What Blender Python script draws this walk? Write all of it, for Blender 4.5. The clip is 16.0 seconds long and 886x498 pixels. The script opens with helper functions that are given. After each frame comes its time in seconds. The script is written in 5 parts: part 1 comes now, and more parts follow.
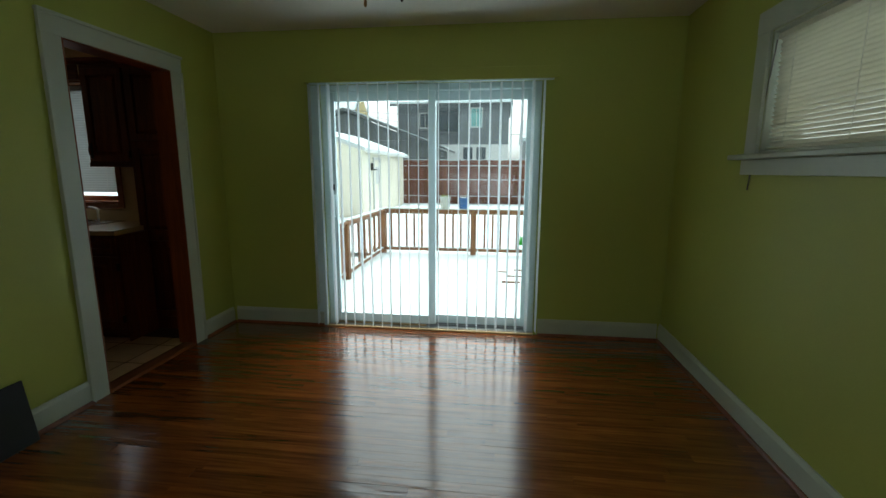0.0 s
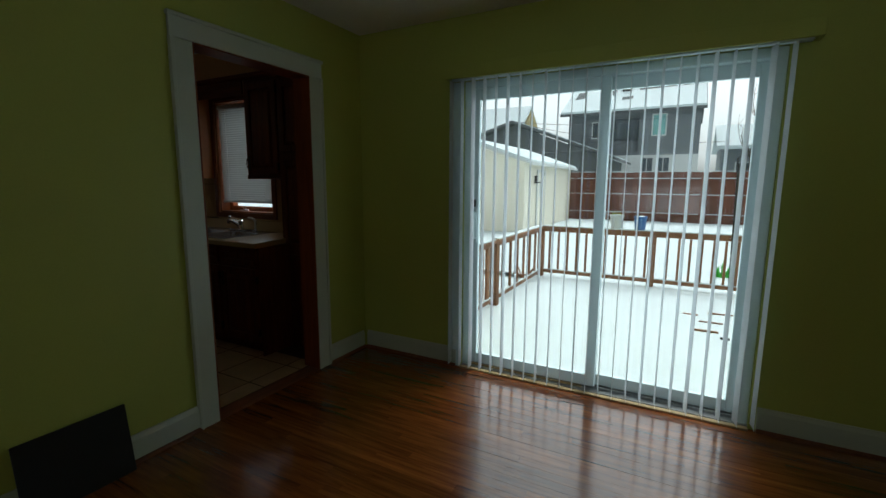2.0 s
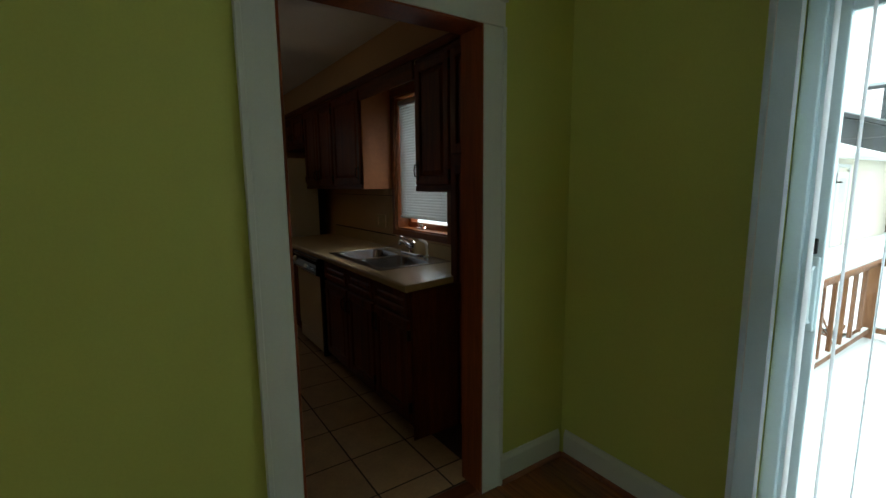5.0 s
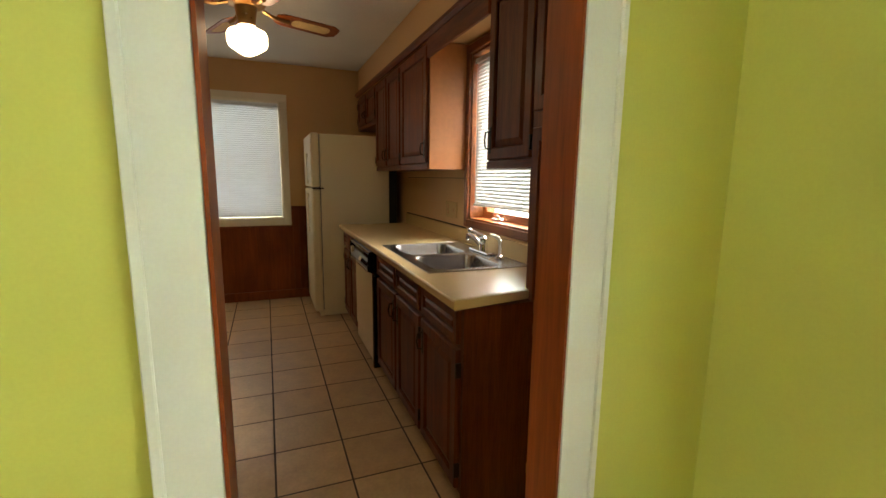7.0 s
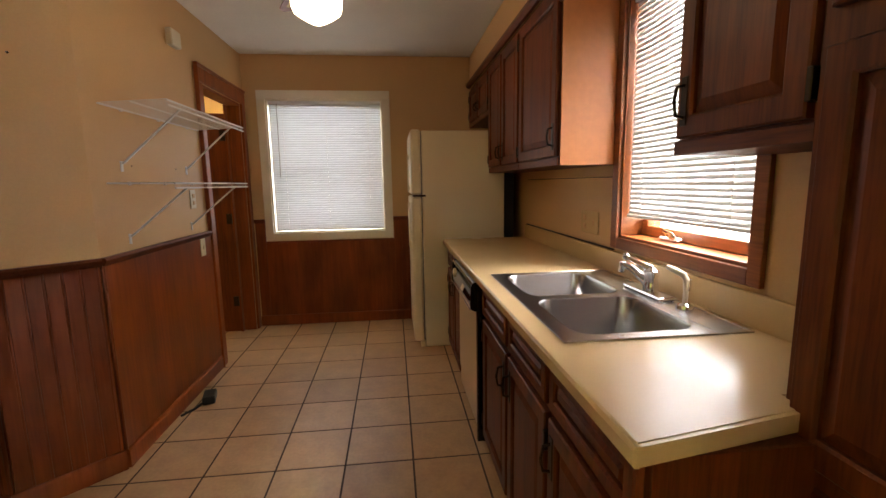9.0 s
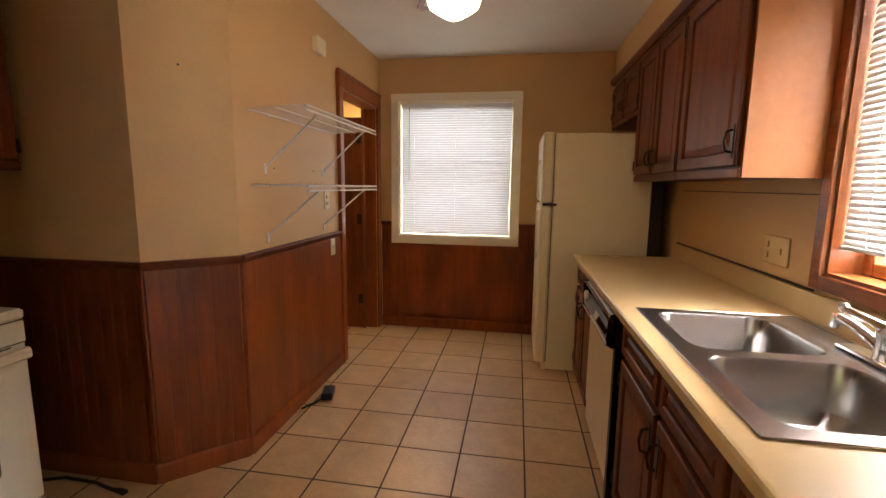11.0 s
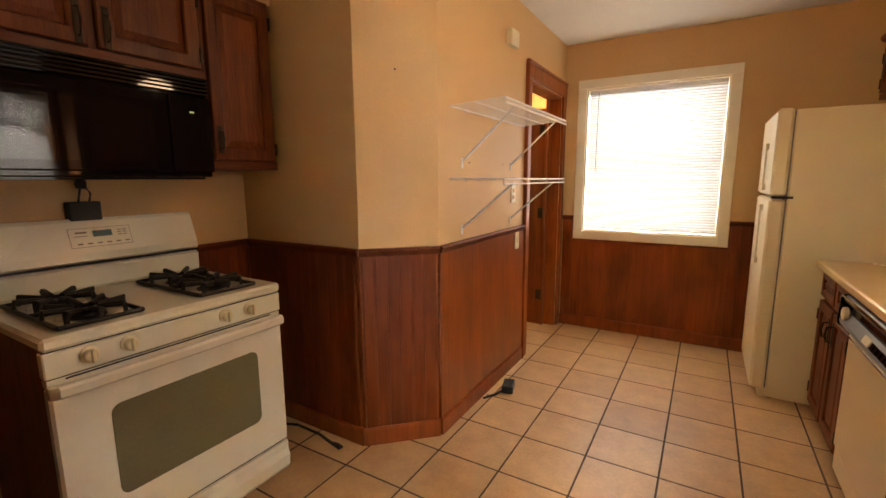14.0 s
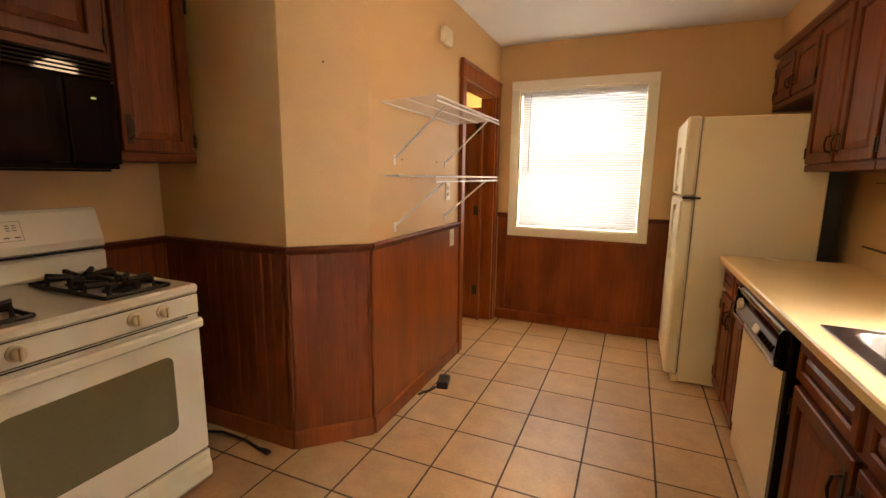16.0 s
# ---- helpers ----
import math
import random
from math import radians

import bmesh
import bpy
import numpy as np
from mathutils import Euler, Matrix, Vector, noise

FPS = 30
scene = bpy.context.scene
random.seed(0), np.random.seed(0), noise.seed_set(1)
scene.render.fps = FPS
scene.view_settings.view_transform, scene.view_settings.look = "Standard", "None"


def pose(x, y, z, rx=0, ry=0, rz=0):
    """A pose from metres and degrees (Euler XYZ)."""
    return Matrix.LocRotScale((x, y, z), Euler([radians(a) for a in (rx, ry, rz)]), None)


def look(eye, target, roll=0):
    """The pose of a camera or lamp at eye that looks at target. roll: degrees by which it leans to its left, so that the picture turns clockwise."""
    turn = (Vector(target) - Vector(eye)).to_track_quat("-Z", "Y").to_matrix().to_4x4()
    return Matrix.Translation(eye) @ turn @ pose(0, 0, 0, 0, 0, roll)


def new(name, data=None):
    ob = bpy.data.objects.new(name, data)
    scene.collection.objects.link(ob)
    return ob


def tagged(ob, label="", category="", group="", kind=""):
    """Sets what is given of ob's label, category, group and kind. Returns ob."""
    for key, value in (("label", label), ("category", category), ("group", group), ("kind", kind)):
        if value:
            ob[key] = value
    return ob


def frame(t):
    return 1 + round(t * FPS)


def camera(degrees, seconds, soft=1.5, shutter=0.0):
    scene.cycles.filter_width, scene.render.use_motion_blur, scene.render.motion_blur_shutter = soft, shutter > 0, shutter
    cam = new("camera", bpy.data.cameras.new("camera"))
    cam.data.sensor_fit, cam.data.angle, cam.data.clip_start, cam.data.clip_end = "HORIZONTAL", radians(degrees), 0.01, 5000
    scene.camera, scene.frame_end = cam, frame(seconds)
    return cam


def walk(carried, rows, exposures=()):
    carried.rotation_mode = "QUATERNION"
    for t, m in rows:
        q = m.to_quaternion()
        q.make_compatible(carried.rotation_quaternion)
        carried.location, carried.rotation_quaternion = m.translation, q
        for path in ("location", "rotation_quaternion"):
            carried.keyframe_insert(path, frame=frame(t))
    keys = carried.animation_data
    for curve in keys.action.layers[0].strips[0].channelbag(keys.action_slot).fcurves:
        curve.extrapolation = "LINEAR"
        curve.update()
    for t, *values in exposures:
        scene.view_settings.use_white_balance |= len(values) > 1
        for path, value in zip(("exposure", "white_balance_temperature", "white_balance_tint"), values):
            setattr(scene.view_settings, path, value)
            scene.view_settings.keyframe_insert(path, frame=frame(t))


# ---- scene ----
cam = camera(90.3, 16.0)
PATH = [
    (0, (0.035, -0.141, 1.366), (-0.205, 1.814, 1.017), 0.2),
    (0.5, (-0.013, 0.05, 1.389), (-0.376, 1.991, 1.074), 0.1),
    (1, (-0.019, 0.233, 1.377), (-0.598, 2.123, 1.073), 0.1),
    (1.5, (-0.012, 0.444, 1.38), (-0.802, 2.259, 1.097), 0.6),
    (2, (-0.067, 0.635, 1.363), (-1.001, 2.379, 1.068), 0.3),
    (2.5, (-0.182, 0.855, 1.389), (-1.251, 2.52, 1.099), -0.3),
    (3, (-0.276, 1.045, 1.377), (-1.484, 2.617, 1.11), 0.1),
    (3.5, (-0.373, 1.262, 1.392), (-1.71, 2.722, 1.106), 0.2),
    (4, (-0.512, 1.417, 1.387), (-1.963, 2.761, 1.093), -0.1),
    (4.5, (-0.695, 1.581, 1.444), (-2.249, 2.804, 1.143), -0.4),
    (6.8, (-1.364, 2.182, 1.342), (-3.184, 2.957, 1.043), 0.6),
    (7, (-1.427, 2.226, 1.348), (-3.261, 2.958, 1.027), 0.7),
    (7.5, (-1.658, 2.356, 1.33), (-3.57, 2.879, 1.057), 0.3),
    (8, (-1.818, 2.404, 1.326), (-3.754, 2.823, 1.049), 1.1),
    (8.2, (-1.927, 2.446, 1.326), (-3.87, 2.826, 1.044), 0.5),
    (10.3, (-2.398, 2.477, 1.351), (-4.372, 2.386, 1.043), 0.5),
    (10.5, (-2.42, 2.462, 1.36), (-4.39, 2.312, 1.053), 0.8),
    (11, (-2.453, 2.447, 1.36), (-4.405, 2.121, 1.074), 0.7),
    (11.5, (-2.468, 2.428, 1.357), (-4.388, 1.945, 1.072), 0.7),
    (12, (-2.48, 2.404, 1.359), (-4.355, 1.773, 1.069), 0.2),
    (12.5, (-2.479, 2.352, 1.354), (-4.301, 1.587, 1.048), -0.0),
    (13, (-2.475, 2.321, 1.349), (-4.246, 1.448, 1.033), -0.8),
    (13.5, (-2.469, 2.299, 1.355), (-4.194, 1.336, 1.043), -0.5),
    (14, (-2.466, 2.293, 1.351), (-4.164, 1.284, 1.037), -0.3),
    (14.5, (-2.468, 2.29, 1.353), (-4.159, 1.27, 1.037), -0.2),
    (15, (-2.473, 2.299, 1.355), (-4.186, 1.318, 1.037), -0.1),
    (15.5, (-2.484, 2.322, 1.355), (-4.242, 1.421, 1.037), 0.2),
    (16, (-2.491, 2.338, 1.358), (-4.304, 1.561, 1.027), 0.7),
]
EXPOSURES = [(0, 0.95, 6250, 0), (1.0, 0.78, 6200, 2), (2.0, 0.28, 6200, 4), (3.0, 0.05, 6250, 5), (4.0, 0.25, 6250, 4), (4.5, 0.65, 6250, 4), (5.5, 2.2, 6500, 5), (7.0, 4.2, 7500, 9), (7.5, 4.38, 7500, 10), (8.0, 4.48, 7400, 15), (10.5, 4.7, 7050, 21), (11.5, 5.15, 8000, 22), (12.5, 5.54, 8200, 21), (16.0, 5.6, 8300, 21)]
walk(cam, [(t, look(eye, target, roll)) for t, eye, target, roll in PATH], EXPOSURES)

# ---- world, sun and lamps ----
world = bpy.data.worlds.new("overcast")
scene.world = world
world.use_nodes = True
wn, wl = world.node_tree.nodes, world.node_tree.links
sky = wn.new("ShaderNodeTexSky")
sky.sky_type, sky.sun_disc = "NISHITA", False
sky.sun_elevation, sky.sun_rotation = radians(64), radians(13)
sky.air_density, sky.dust_density, sky.ozone_density = 1.0, 4.0, 1.0
pale = wn.new("ShaderNodeHueSaturation")
pale.inputs["Saturation"].default_value = 0.12
pale.inputs["Value"].default_value = 1.2
wl.new(sky.outputs[0], pale.inputs["Color"])
wl.new(pale.outputs[0], wn["Background"].inputs[0])
wn["Background"].inputs[1].default_value = 0.15
sun = new("sun", bpy.data.lights.new("sun", "SUN"))
sun.data.energy, sun.data.angle, sun.data.color = 0.75, radians(40), (1.0, 0.98, 0.95)
sun.matrix_world = look((6, 40, 60), (0, 14, 0))


def window_light(name, place, aim, w, h, power):
    la = bpy.data.lights.new(name, "AREA")
    la.shape, la.size, la.size_y, la.energy, la.color = "RECTANGLE", w, h, power, (0.9, 0.97, 1.0)
    ob = new(name, la)
    ob.matrix_world = look(place, aim)
    return ob


window_light("patio_daylight", (-0.54, 3.72, 1.05), (-0.54, 0, 0.9), 1.7, 1.9, 5)
window_light("west_daylight", (-6.43, 1.87, 1.5), (-4.0, 1.87, 1.9), 0.95, 1.1, 0.135)
window_light("sink_daylight", (-3.75, 3.475, 1.6), (-3.85, 1.9, 1.95), 0.66, 0.85, 0.085)
# fill lamp added behind the starting point; no window is known on this side
window_light("south_fill", (-0.4, -3.35, 1.4), (-0.1, 0, 1.2), 1.6, 1.2, 1.7)


# ---- materials ----
def nodes_of(name, rough=0.5, metal=0.0):
    m = bpy.data.materials.new(name)
    m.use_nodes = True
    n, l = m.node_tree.nodes, m.node_tree.links
    b = n["Principled BSDF"]
    b.inputs["Roughness"].default_value, b.inputs["Metallic"].default_value = rough, metal
    co, info = n.new("ShaderNodeTexCoord"), n.new("ShaderNodeObjectInfo")
    mul = n.new("ShaderNodeMath")
    mul.operation = "MULTIPLY"
    mul.inputs[1].default_value = 37.0
    l.new(info.outputs["Random"], mul.inputs[0])
    add = n.new("ShaderNodeVectorMath")
    l.new(co.outputs["Object"], add.inputs[0])
    l.new(mul.outputs[0], add.inputs[1])
    return m, n, l, b, add.outputs[0], info


def noise_tex(n, l, vec, scale, stretch=(1, 1, 1), detail=4.0, distortion=0.0):
    mp, tx = n.new("ShaderNodeMapping"), n.new("ShaderNodeTexNoise")
    mp.inputs["Scale"].default_value = stretch
    l.new(vec, mp.inputs[0])
    l.new(mp.outputs[0], tx.inputs["Vector"])
    tx.inputs["Scale"].default_value, tx.inputs["Detail"].default_value, tx.inputs["Distortion"].default_value = scale, detail, distortion
    return tx.outputs["Fac"]


def ramp(n, l, fac, stops):
    r = n.new("ShaderNodeValToRGB")
    while len(r.color_ramp.elements) < len(stops):
        r.color_ramp.elements.new(0.5)
    for e, (p, c) in zip(r.color_ramp.elements, stops):
        e.position, e.color = p, (*c, 1)
    l.new(fac, r.inputs[0])
    return r.outputs[0]


def mixed(n, l, a, b, fac, mode="MIX"):
    mx = n.new("ShaderNodeMix")
    mx.data_type, mx.blend_type = "RGBA", mode
    for sock, v in ((mx.inputs[6], a), (mx.inputs[7], b)):
        if isinstance(v, tuple):
            sock.default_value = (*v, 1)
        else:
            l.new(v, sock)
    if isinstance(fac, float):
        mx.inputs[0].default_value = fac
    else:
        l.new(fac, mx.inputs[0])
    return mx.outputs[2]


def bumped(n, l, b, fac, strength, dist):
    bp = n.new("ShaderNodeBump")
    bp.inputs["Strength"].default_value, bp.inputs["Distance"].default_value = strength, dist
    l.new(fac, bp.inputs["Height"])
    l.new(bp.outputs[0], b.inputs["Normal"])


def scaled(c, k):
    return tuple(min(1.0, v * k) for v in c)


def plain(name, c, rough=0.5, var=0.12, big=3.0, fine=90.0, bump=0.15, dist=0.001, metal=0.0, coat=0.0, rvar=0.1, tone=0.0):
    """A painted or moulded surface: broad stains, fine grain and uneven gloss."""
    m, n, l, b, v, info = nodes_of(name, rough, metal)
    broad, grain = noise_tex(n, l, v, big, detail=5), noise_tex(n, l, v, fine, detail=3)
    col = ramp(n, l, broad, [(0.3, scaled(c, 1 - var)), (0.7, scaled(c, 1 + var * 0.6))])
    col = mixed(n, l, col, ramp(n, l, grain, [(0.35, scaled(c, 1 - var)), (0.65, scaled(c, 1 + var * 0.5))]), 0.35)
    if tone:
        col = mixed(n, l, col, ramp(n, l, info.outputs["Random"], [(0.0, (1 - tone, 1 - tone * 1.15, 1 - tone * 1.4)), (1.0, (1, 1, 1))]), 1.0, "MULTIPLY")
    l.new(col, b.inputs["Base Color"])
    if rvar:
        mr = n.new("ShaderNodeMapRange")
        mr.inputs[3].default_value, mr.inputs[4].default_value = max(0.02, rough - rvar), min(1, rough + rvar)
        l.new(broad, mr.inputs[0])
        l.new(mr.outputs[0], b.inputs["Roughness"])
    if bump:
        bumped(n, l, b, grain, bump, dist)
    b.inputs["Coat Weight"].default_value = coat
    return m


def wood(name, dark, light, along="z", rough=0.35, coat=0.3, vary=0.25, grain=1.0, bump=0.2, wave=0.0, swirl=0.8, blotch=0.75):
    """Stained wood with grain along one axis, from piece to piece a little different."""
    m, n, l, b, v, info = nodes_of(name, rough)
    k = {"x": (0.06, 1, 1), "y": (1, 0.06, 1), "z": (1, 1, 0.06)}[along]
    streak = noise_tex(n, l, v, 22 * grain, k, 6, swirl)
    fine = noise_tex(n, l, v, 160 * grain, k, 3)
    broad = noise_tex(n, l, v, 2.2 if blotch > 0.7 else 5.0, (1, 1, 1) if blotch > 0.7 else (1, 1, 0.5), 4)
    col = ramp(n, l, streak, [(0.3, dark), (0.5, tuple((a + c) / 2 for a, c in zip(dark, light))), (0.72, light)])
    col = mixed(n, l, col, ramp(n, l, fine, [(0.35, scaled(dark, 0.6)), (0.6, light)]), 0.28)
    col = mixed(n, l, col, ramp(n, l, broad, [(0.3, (blotch, blotch * 0.96, blotch * 0.93)), (0.7, (1, 1, 1))]), 1.0, "MULTIPLY")
    tone = ramp(n, l, info.outputs["Random"], [(0.0, (1 - vary,) * 3), (1.0, (1, 1, 1))])
    col = mixed(n, l, col, tone, 1.0, "MULTIPLY")
    l.new(col, b.inputs["Base Color"])
    mr = n.new("ShaderNodeMapRange")
    mr.inputs[3].default_value, mr.inputs[4].default_value = rough * 0.7, rough * 1.35
    l.new(broad, mr.inputs[0])
    l.new(mr.outputs[0], b.inputs["Roughness"])
    bumped(n, l, b, fine, bump, 0.0006)
    if wave:
        soft = n.new("ShaderNodeBump")
        soft.inputs["Strength"].default_value, soft.inputs["Distance"].default_value = wave, 0.004
        l.new(noise_tex(n, l, v, 7.0, (0.5, 2.6, 1), 4), soft.inputs["Height"])
        for lk in list(b.inputs["Normal"].links):
            l.new(soft.outputs[0], lk.from_node.inputs["Normal"])
        l.new(soft.outputs[0], b.inputs["Coat Normal"])
    b.inputs["Coat Weight"].default_value, b.inputs["Coat Roughness"].default_value = coat, rough * 0.5
    b.inputs["Specular IOR Level"].default_value = 0.5 if coat > 0.4 else 0.28
    return m


def translucent(name, c, share=0.5, rough=0.5):
    m, n, l, b, v, info = nodes_of(name, rough)
    col = ramp(n, l, noise_tex(n, l, v, 6), [(0.3, scaled(c, 0.93)), (0.7, c)])
    l.new(col, b.inputs["Base Color"])
    tr, mx = n.new("ShaderNodeBsdfTranslucent"), n.new("ShaderNodeMixShader")
    l.new(col, tr.inputs[0])
    mx.inputs[0].default_value = share
    l.new(b.outputs[0], mx.inputs[1])
    l.new(tr.outputs[0], mx.inputs[2])
    l.new(mx.outputs[0], n["Material Output"].inputs[0])
    return m


def glass(name, tint=(0.95, 0.98, 0.98)):
    m, n, l, b, v, info = nodes_of(name, 0.02)
    tr, gl, mx, lw = n.new("ShaderNodeBsdfTransparent"), n.new("ShaderNodeBsdfGlossy"), n.new("ShaderNodeMixShader"), n.new("ShaderNodeLayerWeight")
    tr.inputs[0].default_value, gl.inputs["Roughness"].default_value = (*tint, 1), 0.02
    lw.inputs["Blend"].default_value = 0.5
    pw, ml = n.new("ShaderNodeMath"), n.new("ShaderNodeMath")
    pw.operation, ml.operation = "POWER", "MULTIPLY_ADD"
    pw.inputs[1].default_value = 5.0
    ml.inputs[1].default_value, ml.inputs[2].default_value = 0.9, 0.035
    l.new(lw.outputs["Facing"], pw.inputs[0])
    l.new(pw.outputs[0], ml.inputs[0])
    l.new(ml.outputs[0], mx.inputs[0])
    l.new(tr.outputs[0], mx.inputs[1])
    l.new(gl.outputs[0], mx.inputs[2])
    l.new(mx.outputs[0], n["Material Output"].inputs[0])
    return m


def glowing(name, c, strength):
    m, n, l, b, v, info = nodes_of(name, 0.3)
    b.inputs["Base Color"].default_value = (0.9, 0.88, 0.8, 1)
    b.inputs["Emission Color"].default_value, b.inputs["Emission Strength"].default_value = (*c, 1), strength
    return m


M_GREEN = plain("lime_green_wall_paint", (0.455, 0.485, 0.1), 0.55, 0.06, 1.6, 120, 0.2, 0.0008)
M_TAN = plain("tan_wall_paint", (0.63, 0.39, 0.178), 0.55, 0.07, 1.6, 110, 0.2, 0.0008)
M_CEIL = plain("white_ceiling_paint", (0.8, 0.77, 0.69), 0.8, 0.06, 2.5, 60, 0.5, 0.002)
M_TRIM = plain("cream_white_trim_paint", (0.54, 0.57, 0.48), 0.35, 0.06, 5, 140, 0.12, 0.0006)
M_WTRIM = plain("white_window_trim_paint", (0.8, 0.74, 0.61), 0.4, 0.05, 5, 140, 0.1, 0.0006)
M_VINYL = plain("blue_white_vinyl", (0.7, 0.82, 0.84), 0.4, 0.05, 4, 150, 0.05, 0.0005)
M_TRACK = plain("grey_aluminium_track", (0.35, 0.37, 0.38), 0.4, 0.1, 10, 200, 0.1, 0.0005, metal=0.7)
M_BRASS_STRIP = plain("tan_threshold_strip", (0.5, 0.36, 0.18), 0.4, 0.15, 10, 200, 0.1, 0.0005)
M_FLOOR = wood("varnished_oak_floor", (0.14, 0.033, 0.008), (0.42, 0.13, 0.029), "x", 0.17, 0.45, 0.36, 0.5, 0.12, 0.85, 2.6)
M_GAP = plain("dark_floor_gap", (0.03, 0.012, 0.006), 0.7)
M_SHOE = wood("reddish_shoe_moulding", (0.16, 0.045, 0.02), (0.3, 0.1, 0.04), "y", 0.4, 0.2)
M_TILE = plain("tan_ceramic_tile", (0.56, 0.35, 0.185), 0.42, 0.2, 9, 60, 0.12, 0.0008, coat=0.06, tone=0.14)
M_GROUT = plain("dark_grout", (0.08, 0.05, 0.034), 0.9, 0.25, 20, 200, 0.4, 0.001)
M_CAB = wood("stained_cabinet_wood", (0.1, 0.02, 0.004), (0.255, 0.06, 0.01), "z", 0.44, 0.06, 0.18)
M_CABX = wood("stained_cabinet_rail_wood", (0.1, 0.02, 0.004), (0.255, 0.06, 0.01), "x", 0.44, 0.06, 0.18)
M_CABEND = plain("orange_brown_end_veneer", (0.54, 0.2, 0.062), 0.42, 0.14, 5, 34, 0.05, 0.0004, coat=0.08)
M_WAIN = wood("stained_wainscot_wood", (0.2, 0.037, 0.006), (0.265, 0.054, 0.009), "z", 0.42, 0.08, 0.06, 0.5, 0.2, 0.0, 0.8, 0.55)
M_PLY = wood("stained_plywood_panel", (0.24, 0.048, 0.009), (0.35, 0.08, 0.014), "z", 0.38, 0.12, 0.05, 0.35, 0.1, 0.0, 0.8, 0.6)
M_RAIL = wood("stained_cap_rail", (0.12, 0.025, 0.006), (0.22, 0.05, 0.012), "x", 0.5, 0.05, 0.1)
M_HALLCASE = wood("orange_stained_casing", (0.22, 0.045, 0.008), (0.38, 0.092, 0.015), "z", 0.4, 0.12, 0.05, 0.6, 0.1)
M_JAMB = wood("brown_door_jamb", (0.15, 0.029, 0.005), (0.28, 0.062, 0.01), "z", 0.4, 0.12, 0.05, 0.6, 0.1)
M_WOODSASH = wood("orange_stained_sash", (0.22, 0.056, 0.013), (0.38, 0.115, 0.03), "x", 0.35, 0.3, 0.1)
M_COUNTER = plain("cream_laminate_worktop", (0.68, 0.49, 0.25), 0.24, 0.05, 2.0, 260, 0.03, 0.0002)
M_LINE = plain("dark_seam", (0.05, 0.035, 0.02), 0.8)
M_WHITE = plain("cream_white_enamel", (0.76, 0.73, 0.62), 0.25, 0.04, 3, 180, 0.04, 0.0003, coat=0.3)
M_FRIDGE = plain("almond_textured_enamel", (0.76, 0.66, 0.45), 0.4, 0.04, 2, 240, 0.25, 0.0005)
M_DWASH = plain("almond_dishwasher_panel", (0.74, 0.58, 0.35), 0.35, 0.05, 3, 200, 0.05, 0.0003)
M_BLACK = plain("gloss_black_plastic", (0.006, 0.006, 0.007), 0.05, 0.2, 5, 150, 0.0, 0.0003, rvar=0.02)
M_BLACK.node_tree.nodes["Principled BSDF"].inputs["Specular IOR Level"].default_value = 0.3
M_MWGLASS = plain("black_microwave_glass", (0.006, 0.006, 0.006), 0.03, 0.1, 3, 100, 0.0, rvar=0.01)
M_CONTROL = plain("dark_silver_panel", (0.2, 0.19, 0.18), 0.35, 0.1, 5, 150, 0.03, 0.0003, metal=0.6)
M_MATBLACK = plain("matt_black_iron", (0.009, 0.009, 0.009), 0.5, 0.3, 12, 200, 0.4, 0.0006)
M_BLACKGLASS = plain("dark_oven_glass", (0.16, 0.15, 0.085), 0.1, 0.1, 3, 100, 0.0, rvar=0.02)
M_STEEL = plain("brushed_steel", (0.42, 0.41, 0.4), 0.27, 0.03, 6, 300, 0.0, 0.0002, metal=1.0, rvar=0.0)
M_CHROME = plain("chrome", (0.82, 0.82, 0.84), 0.08, 0.03, 8, 200, 0.0, metal=1.0, rvar=0.03)
M_BRONZE = plain("aged_bronze", (0.05, 0.03, 0.018), 0.4, 0.3, 20, 200, 0.2, 0.0005, metal=0.8)
M_BRASS = plain("antique_brass", (0.42, 0.24, 0.09), 0.3, 0.2, 20, 200, 0.1, 0.0005, metal=1.0)
M_CREAM = plain("ivory_plastic", (0.72, 0.62, 0.42), 0.4, 0.05, 5, 150, 0.03, 0.0003)
M_WIRE = plain("white_coated_wire", (0.74, 0.72, 0.68), 0.4, 0.06, 10, 200, 0.0)
M_BLIND = translucent("white_blind_slat", (0.78, 0.8, 0.8), 0.014)
M_WESTBLIND = translucent("warm_white_blind_slat", (0.79, 0.82, 0.85), 0.0088)
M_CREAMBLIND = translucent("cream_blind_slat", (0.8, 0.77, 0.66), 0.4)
M_VBLIND = translucent("white_vinyl_vane", (0.86, 0.9, 0.92), 0.55)
M_GLASS = glass("window_glass")
M_GLOBE = glowing("lit_opal_glass", (1.0, 0.79, 0.53), 0.62)
M_HALLGLOBE = glowing("dim_opal_glass", (1.0, 0.7, 0.36), 0.35)
M_CANE = plain("tan_cane_insert", (0.6, 0.4, 0.17), 0.6, 0.2, 30, 220, 0.3, 0.001)
M_SNOW = plain("snow", (0.62, 0.69, 0.7), 0.75, 0.04, 1.2, 20, 0.5, 0.01)
M_CEDAR = wood("weathered_cedar_rail", (0.2, 0.09, 0.045), (0.42, 0.22, 0.12), "z", 0.7, 0.0, 0.3)
M_FENCE = wood("red_brown_fence_board", (0.13, 0.05, 0.032), (0.26, 0.105, 0.068), "z", 0.75, 0.0, 0.35)
M_SIDING = plain("cream_siding_paint", (0.84, 0.8, 0.67), 0.6, 0.05, 2, 40, 0.1, 0.002)
M_GREYSIDE = plain("grey_siding", (0.17, 0.19, 0.2), 0.7, 0.12, 1, 20, 0.2, 0.005)
